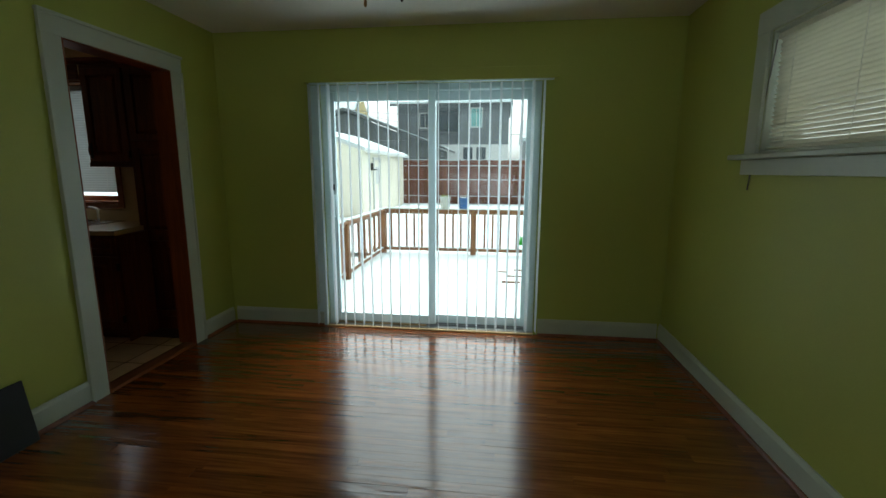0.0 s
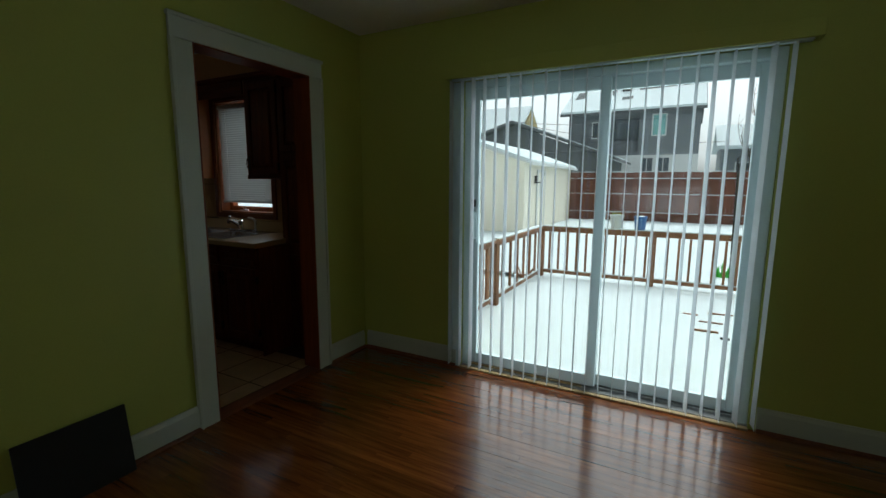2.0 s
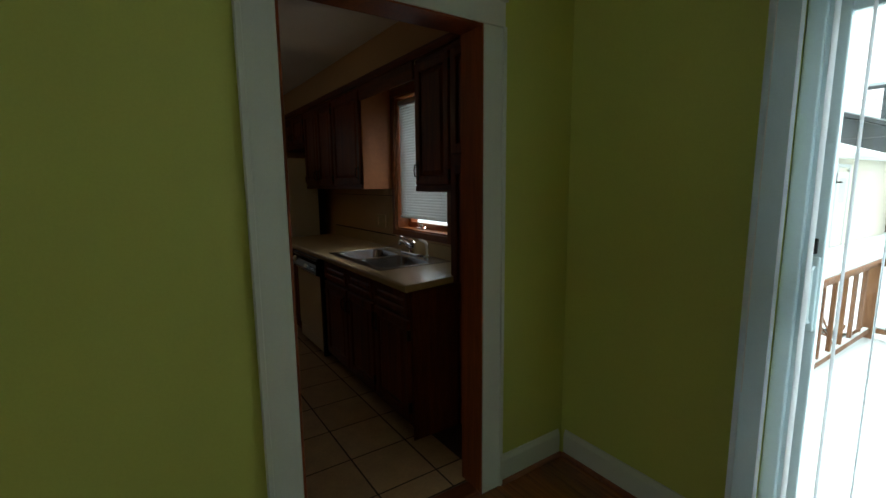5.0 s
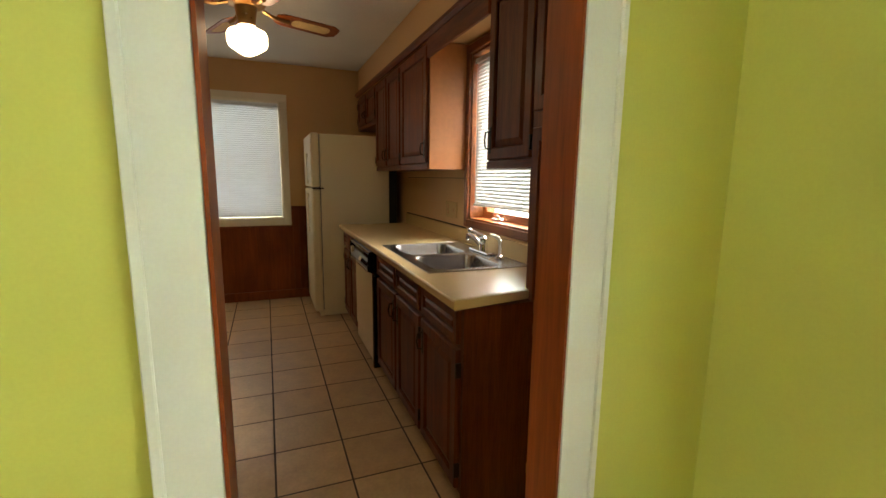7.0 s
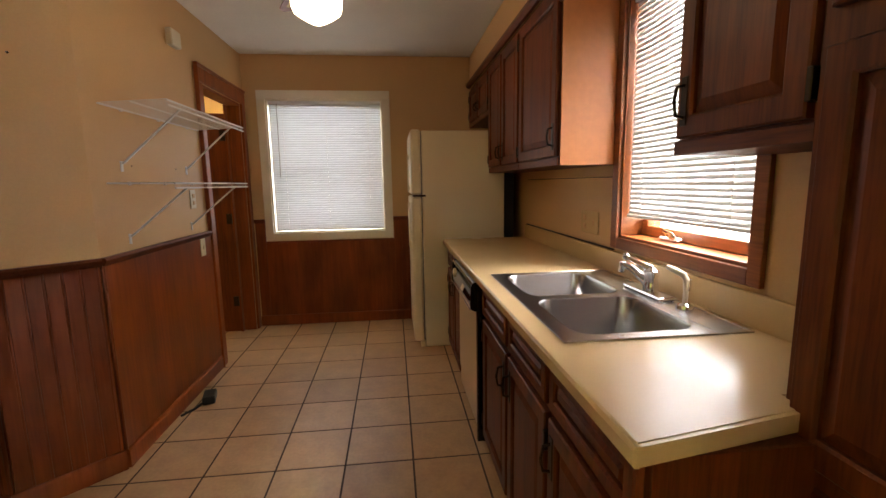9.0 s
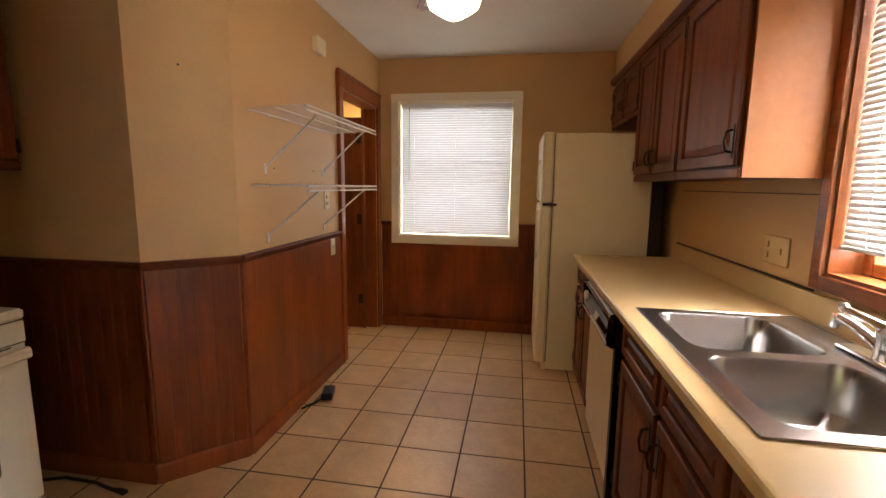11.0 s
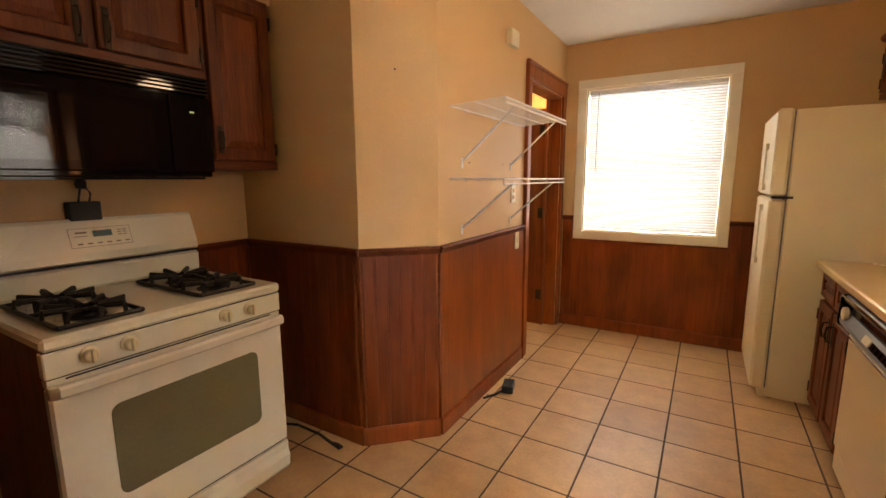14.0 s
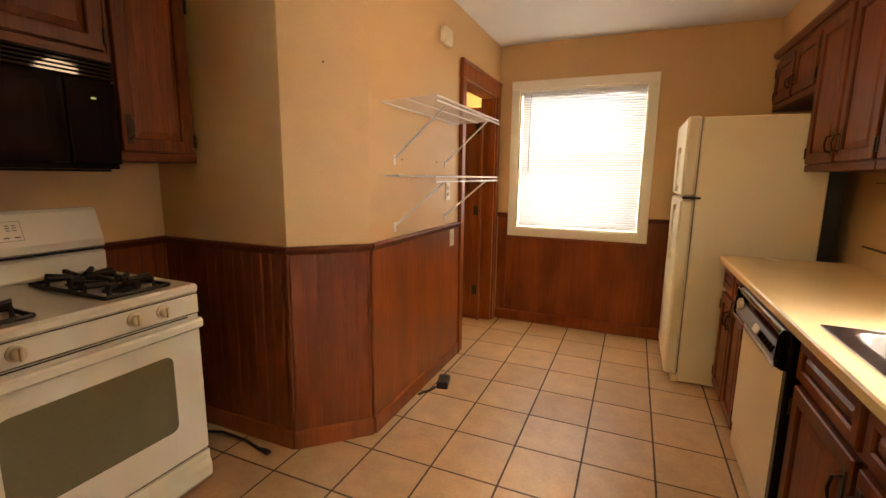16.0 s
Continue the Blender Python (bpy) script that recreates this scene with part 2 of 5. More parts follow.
M_PALEWALL = plain("pale_stucco", (0.6, 0.62, 0.6), 0.7, 0.08, 1, 20, 0.2, 0.005)
M_ROOFDARK = plain("dark_shingle", (0.1, 0.11, 0.11), 0.8, 0.3, 1.5, 15, 0.4, 0.01)
M_DARKPANE = plain("dark_far_window", (0.05, 0.07, 0.08), 0.1, 0.1, 1, 20, 0.0)
M_TEALPANE = plain("teal_blind_behind_pane", (0.2, 0.42, 0.4), 0.2, 0.1, 1, 20, 0.0)
M_YELLOW = plain("yellow_gable_paint", (0.36, 0.29, 0.12), 0.7, 0.1, 1, 20, 0.1)
M_BLUEPOT = plain("blue_plastic_pot", (0.03, 0.11, 0.3), 0.4, 0.1, 5, 60, 0.05)
M_GREYPOT = plain("pale_grey_pot", (0.5, 0.52, 0.5), 0.5, 0.1, 5, 60, 0.05)
M_BARK = plain("dark_bark", (0.05, 0.04, 0.035), 0.9, 0.3, 10, 60, 0.5, 0.01)
M_LEAF = plain("fresh_green_leaf", (0.09, 0.48, 0.07), 0.5, 0.2, 10, 60, 0.05)
M_YELLOWLEAF = plain("yellow_green_leaf", (0.26, 0.3, 0.04), 0.5, 0.2, 10, 60, 0.05)
M_HALL = plain("warm_hall_paint", (0.7, 0.5, 0.2), 0.6, 0.05)
M_BLUELCD = plain("dark_blue_display", (0.008, 0.11, 0.16), 0.15, 0.05)
M_PRINT = plain("grey_print", (0.2, 0.18, 0.16), 0.5, 0.05)
M_GREENLCD = glowing("green_clock_digits", (0.2, 0.9, 0.2), 0.006)


# ---- mesh helpers ----
def box(bm, x0, x1, y0, y1, z0, z1, bevel=0.0, segs=1):
    r = bmesh.ops.create_cube(bm, size=1.0)
    vs = r["verts"]
    bmesh.ops.scale(bm, vec=(abs(x1 - x0), abs(y1 - y0), abs(z1 - z0)), verts=vs)
    bmesh.ops.translate(bm, vec=((x0 + x1) / 2, (y0 + y1) / 2, (z0 + z1) / 2), verts=vs)
    if bevel:
        es = list({e for v in vs for e in v.link_edges})
        bmesh.ops.bevel(bm, geom=es, offset=bevel, segments=segs, affect="EDGES", profile=0.5)


def boxes(*rows, bevel=0.0):
    bm = bmesh.new()
    for r in rows:
        box(bm, *r, bevel=bevel)
    return bm


def tube(bm, pts, r, seg=8, closed=False):
    """A round bar along a line of points."""
    pts = [Vector(p) for p in pts]
    rings = []
    up = Vector((0, 0, 1))
    for i, p in enumerate(pts):
        d = (pts[min(i + 1, len(pts) - 1)] - pts[max(i - 1, 0)]).normalized()
        a = d.cross(up if abs(d.z) < 0.95 else Vector((1, 0, 0))).normalized()
        b = d.cross(a).normalized()
        rad = r[i] if isinstance(r, (list, tuple)) else r
        rings.append([bm.verts.new(p + rad * (math.cos(q) * a + math.sin(q) * b)) for q in (2 * math.pi * k / seg for k in range(seg))])
    for u, w in zip(rings, rings[1:]):
        for k in range(seg):
            bm.faces.new((u[k], u[(k + 1) % seg], w[(k + 1) % seg], w[k]))
    bm.faces.new(rings[0][::-1])
    bm.faces.new(rings[-1])


def lathe(bm, profile, cx, cy, cz, seg=24):
    """A turned body about an upright axis, from (radius, height) pairs."""
    rings = [[bm.verts.new((cx + r * math.cos(q), cy + r * math.sin(q), cz + z)) for q in (2 * math.pi * k / seg for k in range(seg))] for r, z in profile]
    for u, w in zip(rings, rings[1:]):
        for k in range(seg):
            bm.faces.new((u[k], u[(k + 1) % seg], w[(k + 1) % seg], w[k]))
    bm.faces.new(rings[0][::-1])
    bm.faces.new(rings[-1])


def prism(bm, outline, axis, a, b):
    """An outline of (u, v) pairs drawn out along x, y or z."""
    def at(u, v, w):
        return {"x": (w, u, v), "y": (u, w, v), "z": (u, v, w)}[axis]
    lo, hi = [bm.verts.new(at(u, v, a)) for u, v in outline], [bm.verts.new(at(u, v, b)) for u, v in outline]
    n = len(outline)
    for k in range(n):
        bm.faces.new((lo[k], lo[(k + 1) % n], hi[(k + 1) % n], hi[k]))
    bm.faces.new(lo[::-1])
    bm.faces.new(hi)


def mesh_of(name, bm, material, smooth=False):
    bmesh.ops.recalc_face_normals(bm, faces=bm.faces)
    me = bpy.data.meshes.new(name)
    bm.to_mesh(me)
    bm.free()
    me.materials.append(material)
    if smooth:
        for p in me.polygons:
            p.use_smooth = True
        me.set_sharp_from_angle(angle=radians(35))
    return me


def part(name, bm, material, parent=None, label="", smooth=False):
    ob = new(name, mesh_of(name, bm, material, smooth))
    if parent is not None:
        ob.parent = parent
        if parent.type == "EMPTY":
            ob.matrix_parent_inverse = parent.matrix_basis.inverted()
    return tagged(ob, label)


def piece(name, me, parent, x, y, z, rz=0.0):
    ob = new(name, me)
    ob.parent = parent
    if parent.type == "EMPTY":
        ob.matrix_parent_inverse = parent.matrix_basis.inverted()
    ob.location, ob.rotation_euler = (x, y, z), (0, 0, rz)
    return ob


def thing(name, x, y, z, label, category, group=""):
    ob = new(name)
    ob.empty_display_size = 0.1
    ob.location = (x, y, z)
    ob.matrix_basis = Matrix.Translation((x, y, z))
    return tagged(ob, label, category, group)


def structure(name, bm, material, label=""):
    return tagged(part(name, bm, material), label, kind="structure")


def wall_bm(axis, c0, c1, a0, a1, z0, z1, openings=()):
    """A wall of thickness c0..c1 along the axis from a0 to a1, with openings (from, to, bottom, top) through it."""
    bm = bmesh.new()
    cuts = sorted({a0, a1, *[o[0] for o in openings], *[o[1] for o in openings]})
    lev = sorted({z0, z1, *[o[2] for o in openings], *[o[3] for o in openings]})
    for p, q in zip(cuts, cuts[1:]):
        for u, w in zip(lev, lev[1:]):
            if not any(o[0] <= p and o[1] >= q and o[2] <= u and o[3] >= w for o in openings):
                box(bm, *((p, q, c0, c1) if axis == "x" else (c0, c1, p, q)), u, w)
    bmesh.ops.remove_doubles(bm, verts=bm.verts, dist=0.0001)
    seen = {}
    for f in bm.faces:
        seen.setdefault(frozenset(f.verts), []).append(f)
    bmesh.ops.delete(bm, geom=[f for fs in seen.values() if len(fs) > 1 for f in fs], context="FACES_ONLY")
    return bm


# ---- the setting: walls, ceilings, trim ----
WX, EX, NY, CEIL = -2.335, 1.38, 3.49, 2.48
KW = -6.48
structure("wall_north", wall_bm("x", NY, NY + 0.2, WX - 0.06, EX + 0.15, -0.1, CEIL, [(-1.44, 0.36, -0.1, 2.06)]), M_GREEN, "lime green painted wall with a patio door")
structure("wall_sink", wall_bm("x", NY, NY + 0.2, KW - 0.15, WX - 0.06, -0.1, CEIL, [(-4.128, -3.37, 1.07, 2.13)]), M_TAN, "tan painted kitchen wall behind the sink")
structure("wall_east", wall_bm("y", EX, EX + 0.15, -3.2, NY, -0.1, CEIL, [(1.25, 2.39, 1.46, 2.06)]), M_GREEN, "lime green painted wall with a high window")
# closing wall out of view; its opening is added for the fill lamp
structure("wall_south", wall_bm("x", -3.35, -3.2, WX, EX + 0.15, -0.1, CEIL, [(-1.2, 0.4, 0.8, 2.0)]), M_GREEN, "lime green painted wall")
structure("wall_west", wall_bm("y", WX - 0.055, WX, -3.35, NY, -0.1, CEIL, [(2.105, 2.945, 0.0, 2.085)]), M_GREEN, "lime green painted wall with the kitchen doorway")
structure("wall_kitchen_east", wall_bm("y", WX - 0.12, WX - 0.055, -0.08, NY, -0.1, CEIL, [(2.105, 2.945, 0.0, 2.085)]), M_TAN, "tan painted kitchen wall round the doorway")
structure("wall_kitchen_west", wall_bm("y", KW - 0.15, KW, 1.065, NY, -0.1, CEIL, [(1.355, 2.39, 0.89, 2.1)]), M_TAN, "tan painted wall with a window")
structure("wall_alcove_back", wall_bm("x", -0.08, 0.05, -4.15, WX - 0.12, -0.1, CEIL), M_TAN, "tan painted wall behind the stove")
bm = bmesh.new()
prism(bm, [(-4.15, 0.05), (-4.05, 0.05), (-4.05, 0.885), (-4.15, 0.93)], "z", -0.1, CEIL)
structure("wall_alcove_side", bm, M_TAN, "tan painted wall beside the stove")
bm = bmesh.new()
prism(bm, [(-4.05, 0.885), (-4.32, 1.165), (-4.33, 1.066), (-4.149, 0.93)], "z", -0.1, CEIL)
structure("wall_diagonal", bm, M_TAN, "tan painted wall across the corner")
structure("wall_shelf", wall_bm("x", 1.065, 1.165, KW, -4.321, -0.1, CEIL, [(-6.38, -5.58, -0.1, 2.04)]), M_TAN, "tan painted wall with a hall doorway")
structure("wall_hall", boxes((-6.95, -6.85, -0.6, 1.06, -0.1, CEIL), (-5.2, -5.1, -0.6, 1.06, -0.1, CEIL), (-6.85, -5.2, -0.6, -0.5, -0.1, CEIL)), M_HALL, "warm yellow hall walls")
structure("ceiling_dining", boxes((WX, EX + 0.15, -3.35, NY + 0.2, CEIL, CEIL + 0.12)), M_CEIL, "white textured ceiling")
structure("ceiling_kitchen", boxes((KW - 0.4, WX - 0.004, -0.6, NY + 0.2, CEIL, CEIL + 0.12)), M_CEIL, "white textured kitchen ceiling")
structure("soffit", boxes((KW + 0.001, WX - 0.121, 3.212, NY - 0.002, 2.2, CEIL - 0.002)), M_TAN, "tan painted soffit above the wall cabinets")
structure("soffit_stove", boxes((-4.048, WX - 0.121, 0.052, 0.36, 2.2, CEIL - 0.002)), M_TAN, "tan painted soffit above the stove cabinets")

# dining baseboards with cap and shoe
def baseboard(name, axis, face, out, a0, a1, h=0.14, mat=M_TRIM, shoe=True):
    d = 0.016 * out
    prof = [(face, 0.0), (face + d, 0.0), (face + d, h - 0.025), (face + d * 0.55, h - 0.008), (face + d * 0.45, h), (face, h)]
    bm = bmesh.new()
    prism(bm, prof, "x" if axis == "x" else "y", a0, a1)
    ob = structure(name, bm, mat, "cream white painted baseboard" if mat is M_TRIM else "stained wooden baseboard")
    if shoe:
        q = [(face + d, 0.0), (face + d * 2.0, 0.0), (face + d * 1.9, 0.008), (face + d * 1.5, 0.016), (face + d, 0.019)]
        bm = bmesh.new()
        prism(bm, q, "x" if axis == "x" else "y", a0, a1)
        part("shoe_moulding", bm, M_SHOE, ob, "reddish brown shoe moulding")
    return ob


baseboard("baseboard", "x", NY, -1, WX + 0.03, -1.475)
baseboard("baseboard", "x", NY, -1, 0.395, EX - 0.03)
baseboard("baseboard", "y", EX, -1, -3.2, NY)
baseboard("baseboard", "y", WX, 1, -3.2, 2.008)
baseboard("baseboard", "y", WX, 1, 3.043, NY - 0.03)

# kitchen doorway: casing on the dining side, brown jambs
def casing_leg(bm, y0, y1, z0, z1, inner):
    box(bm, WX, WX + 0.02, y0, y1, z0, z1, 0.002)
    e = (y0 - 0.004, y0 + 0.016) if inner > 0 else (y1 - 0.016, y1 + 0.004)
    box(bm, WX + 0.001, WX + 0.028, *e, z0, z1 + 0.004, 0.003)


bm = bmesh.new()
casing_leg(bm, 2.006, 2.12, 0.0, 2.068, 1)
casing_leg(bm, 2.931, 3.045, 0.0, 2.068, -1)
box(bm, WX, WX + 0.02, 2.006, 3.045, 2.07, 2.178, 0.002)
box(bm, WX + 0.001, WX + 0.03, 1.998, 3.053, 2.168, 2.188, 0.003)
structure("door_casing", bm, M_TRIM, "cream white painted door casing")
bm = boxes((WX - 0.128, WX + 0.017, 2.1215, 2.13, 0.0, 2.06), (WX - 0.128, WX + 0.017, 2.922, 2.9295, 0.0, 2.06), (WX - 0.128, WX + 0.017, 2.1215, 2.9295, 2.061, 2.0685), (WX - 0.128, WX - 0.001, 2.104, 2.121, 0.0, 2.069), (WX - 0.128, WX - 0.001, 2.93, 2.946, 0.0, 2.069), (WX - 0.128, WX - 0.001, 2.104, 2.946, 2.07, 2.086))
structure("door_jamb", bm, M_JAMB, "brown stained wooden door jamb")
bm = bmesh.new()
prism(bm, [(WX - 0.1, 0.0), (WX + 0.02, 0.0), (WX + 0.0, 0.01), (WX - 0.08, 0.012)], "y", 2.13, 2.92)
structure("threshold", bm, M_SHOE, "dark wooden threshold strip")


# ---- windows ----
def slat_mesh(name, length, width, axis, tilt, mat):
    """A thin curved blind slat, tilted about its length."""
    bm = bmesh.new()
    sec = []
    for k in range(5):
        u = (k / 4 - 0.5) * width
        w = 0.0016 * (1 - (2 * k / 4 - 1) ** 2) * 1.3
        sec.append((u * math.cos(tilt) - w * math.sin(tilt), u * math.sin(tilt) + w * math.cos(tilt)))
    low = [(u - 0.0003, v - 0.0005) for u, v in sec]
    prism(bm, sec + low[::-1], axis, -length / 2, length / 2)
    return mesh_of(name, bm, mat)


def mini_blind(name, axis, across, c0, c1, z0, z1, tilt, label, wand=None, room=1, mat=M_BLIND):
    """Headrail, slats, bottom rail, ladder strings and wand of a blind; the length runs along axis at the given place across it."""
    mid = (c0 + c1) / 2
    ob = thing(name, *((mid, across) if axis == "x" else (across, mid)), z0, label, "blind")

    def bx(a0, a1, d0, d1, h0, h1, bev=0.002):
        b = bmesh.new()
        box(b, *((a0, a1, across + d0, across + d1) if axis == "x" else (across + d0, across + d1, a0, a1)), h0, h1, bev)
        return b
    part("headrail", bx(c0, c1, -0.018, 0.018, z1 - 0.03, z1), mat, ob)
    part("bottom_rail", bx(c0, c1, -0.012, 0.012, z0, z0 + 0.014), mat, ob)
    me = slat_mesh("slat", c1 - c0 - 0.004, 0.025, axis, tilt, mat)
    n = int((z1 - z0 - 0.055) / 0.0205)
    for k in range(n):
        z = z0 + 0.026 + k * (z1 - z0 - 0.062) / (n - 1)
        piece("slat", me, ob, *((mid, across) if axis == "x" else (across, mid)), z)
    for f in (0.12, 0.5, 0.88) if c1 - c0 > 0.9 else (0.15, 0.85):
        c = c0 + f * (c1 - c0)
        for d in (-0.0135, 0.0135):
            part("ladder_string", bx(c - 0.0007, c + 0.0007, d - 0.0007, d + 0.0007, z0 + 0.01, z1 - 0.02, 0), M_WIRE, ob)
    if wand:
        c, zb, lean = wand
        b = bmesh.new()
        p = (c, across + 0.03 * room) if axis == "x" else (across + 0.03 * room, c)
        q = (c + lean, across + 0.04 * room) if axis == "x" else (across + 0.04 * room, c + lean)
        tube(b, [(*p, z1 - 0.03), (*q, zb)], 0.0035, 6)
        part("tilt_wand", b, M_PRINT, ob, "thin grey tilt wand")
    return ob


def window(name, axis, face, depth, a0, a1, z0, z1, casing, mat, sash_mat, label, sill=0.0, meeting=None, apron=0.0, head=None):
    """Casing on the room face, lining, sash frames and panes. depth points outwards from the face."""
    s = 1 if depth > 0 else -1
    ob = thing(name, *(((a0 + a1) / 2, face) if axis == "x" else (face, (a0 + a1) / 2)), z0, label, "window")
    tagged(ob, kind="structure")

    def bx(*rows, bev=0.002):
        b = bmesh.new()
        for p, q, d0, d1, h0, h1 in rows:
            d0, d1 = sorted((face + s * d0, face + s * d1))
            box(b, *((p, q, d0, d1) if axis == "x" else (d0, d1, p, q)), h0, h1, bev)
        return b
    c = casing
    hd = c if head is None else head
    part("casing", bx((a0 - c, a0, -0.018, 0, z0 - (0 if sill else c), z1), (a1, a1 + c, -0.018, 0, z0 - (0 if sill else c), z1), (a0 - c, a1 + c, -0.02, 0, z1 + 0.001, z1 + hd)), mat, ob)
    if sill:
        part("sill", bx((a0 - c - 0.1 * (sill > 0.03), a1 + c + 0.1 * (sill > 0.03), -0.055, 0.02, z0 - 0.028, z0 - 0.001), bev=0.005), mat, ob)
        part("apron", bx((a0 - c - 0.02, a1 + c + 0.02, -0.018, 0, z0 - 0.029 - apron, z0 - 0.03)), mat, ob)
    else:
        part("lower_casing", bx((a0, a1, -0.018, 0, z0 - c, z0)), mat, ob)
    t = 0.012
    part("lining", bx((a0, a0 + t, 0.001, 0.19, z0, z1), (a1 - t, a1, 0.001, 0.19, z0, z1), (a0 + t, a1 - t, 0.001, 0.19, z0, z0 + t), (a0 + t, a1 - t, 0.001, 0.19, z1 - t, z1), bev=0), mat, ob)
    f, d0, d1 = 0.045, 0.1, 0.135
    i0, i1, k0, k1 = a0 + t, a1 - t, z0 + t, z1 - t
    rows = [(i0, i0 + f, d0, d1, k0, k1), (i1 - f, i1, d0, d1, k0, k1), (i0 + f, i1 - f, d0, d1, k0, k0 + f), (i0 + f, i1 - f, d0, d1, k1 - f, k1)]
    if meeting:
        rows.append((i0 + f, i1 - f, d0, d1, meeting - 0.02, meeting + 0.02))
    sash = part("sash", bx(*rows, bev=0.003), sash_mat, ob)
    edges = [k0 + f, meeting - 0.02, meeting + 0.02, k1 - f] if meeting else [k0 + f, k1 - f]
    for h0, h1 in zip(edges[::2], edges[1::2]):
        g = part("pane", bx((i0 + f, i1 - f, 0.116, 0.12, h0, h1), bev=0), M_GLASS, sash)
        g.visible_shadow = False
    return ob


window("window_1", "y", EX, 0.15, 1.25, 2.39, 1.46, 2.06, 0.11, M_TRIM, M_TRIM, "high window in a cream painted frame with closed blinds", sill=0.05, apron=0.08)
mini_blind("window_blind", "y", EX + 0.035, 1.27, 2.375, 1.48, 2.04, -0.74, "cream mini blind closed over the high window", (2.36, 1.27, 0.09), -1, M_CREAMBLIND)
window("window_2", "x", NY, 0.2, -4.128, -3.37, 1.07, 2.13, 0.049, M_WOODSASH, M_WOODSASH, "orange stained wooden window above the sink")
mini_blind("window_blind", "x", NY + 0.035, -4.112, -3.385, 1.165, 2.095, 1.16, "white mini blind lowered over the sink window")
window("window_3", "y", KW, -0.15, 1.355, 2.39, 0.89, 2.1, 0.072, M_WTRIM, M_WTRIM, "double-hung window in a cream white frame", meeting=1.5)
mini_blind("window_blind", "y", KW - 0.035, 1.372, 2.375, 0.912, 2.085, -1.31, "closed white mini blind glowing with daylight", (1.45, 1.4, 0.0), mat=M_WESTBLIND)
# casement crank
ob = thing("window_crank", -3.87, 3.545, 1.083, "chrome casement crank handle on the window sill", "window crank")
bm = bmesh.new()
box(bm, -3.925, -3.81, 3.55, 3.588, 1.083, 1.1, 0.006)
part("crank_base", bm, M_CHROME, ob)
bm = bmesh.new()
tube(bm, [(-3.87, 3.565, 1.1), (-3.885, 3.55, 1.122), (-3.835, 3.542, 1.118), (-3.795, 3.54, 1.103)], 0.008)
part("crank_arm", bm, M_CHROME, ob, smooth=True)

# sliding patio door
door = thing("door_1", -0.54, NY + 0.1, 0, "white vinyl sliding patio door with two glass panels", "door")
tagged(door, kind="structure")
X0, X1, XT = -1.438, 0.358, 2.055
part("frame", boxes((X0, X0 + 0.05, NY + 0.02, NY + 0.17, 0.0, XT), (X1 - 0.05, X1, NY + 0.02, NY + 0.17, 0.0, XT), (X0 + 0.05, X1 - 0.05, NY + 0.02, NY + 0.17, XT - 0.05, XT), bevel=0.003), M_VINYL, door)
part("side_casing", boxes((X0 - 0.085, X0 - 0.002, NY - 0.012, NY - 0.001, 0.0, 2.05), bevel=0.003), M_VINYL, door)
part("track", boxes((X0, X1, NY + 0.0, NY + 0.19, -0.06, 0.018), (X0 + 0.05, X1 - 0.05, NY + 0.05, NY + 0.06, 0.018, 0.034), (X0 + 0.05, X1 - 0.05, NY + 0.11, NY + 0.12, 0.018, 0.034)), M_TRACK, door)
part("threshold_strip", boxes((X0, X1, NY - 0.035, NY - 0.001, 0.0, 0.014), (X0 + 0.06, -0.56, NY + 0.03, NY + 0.048, 0.0185, 0.03), bevel=0.003), M_BRASS_STRIP, door)


def glass_panel(name, a0, a1, y0, y1, stile):
    z0, z1 = 0.036, XT - 0.051
    p = part(name, boxes((a0, a0 + stile, y0, y1, z0, z1), (a1 - stile, a1, y0, y1, z0, z1), (a0 + stile, a1 - stile, y0, y1, z0, z0 + 0.075), (a0 + stile, a1 - stile, y0, y1, z1 - 0.075, z1), bevel=0.003), M_VINYL, door)
    g = part("pane", boxes((a0 + stile, a1 - stile, (y0 + y1) / 2 - 0.003, (y0 + y1) / 2 + 0.003, z0 + 0.075, z1 - 0.075)), M_GLASS, p)
    g.visible_shadow = False
    return p


sliding = glass_panel("sliding_panel", X0 + 0.045, -0.482, NY + 0.04, NY + 0.072, 0.06)
glass_panel("fixed_panel", -0.542, X1 - 0.045, NY + 0.08, NY + 0.112, 0.06)
bm = bmesh.new()
tube(bm, [(X0 + 0.085, NY + 0.035, 1.16), (X0 + 0.085, NY + 0.0, 1.15), (X0 + 0.085, NY + 0.0, 0.98), (X0 + 0.085, NY + 0.035, 0.97)], 0.009)
box(bm, X0 + 0.07, X0 + 0.1, NY + 0.026, NY + 0.035, 0.94, 1.19, 0.003)
part("handle", bm, M_VINYL, sliding)
part("latch", boxes((X0 + 0.078, X0 + 0.092, NY + 0.02, NY + 0.0259, 1.2, 1.25), bevel=0.002), M_MATBLACK, sliding, "small dark latch")

# vertical blind
vb = thing("vertical_blind", -0.53, NY - 0.06, 2.06, "open white vertical blind with a painted wooden valance", "blind")
part("valance", boxes((-1.53, 0.47, 3.385, 3.403, 2.055, 2.14), (-1.53, -1.512, 3.404, NY - 0.002, 2.055, 2.14), (0.452, 0.47, 3.404, NY - 0.002, 2.055, 2.14), (-1.512, 0.452, 3.404, NY - 0.002, 2.122, 2.14), bevel=0.002), M_GREEN, vb, "valance painted in the wall colour")
part("headrail", boxes((-1.5, 0.44, 3.425, 3.465, 2.05, 2.085), bevel=0.003), M_VINYL, vb)
bm = bmesh.new()
sec = [((k / 6 - 0.5) * 0.086, 0.004 * (1 - (2 * k / 6 - 1) ** 2)) for k in range(7)]
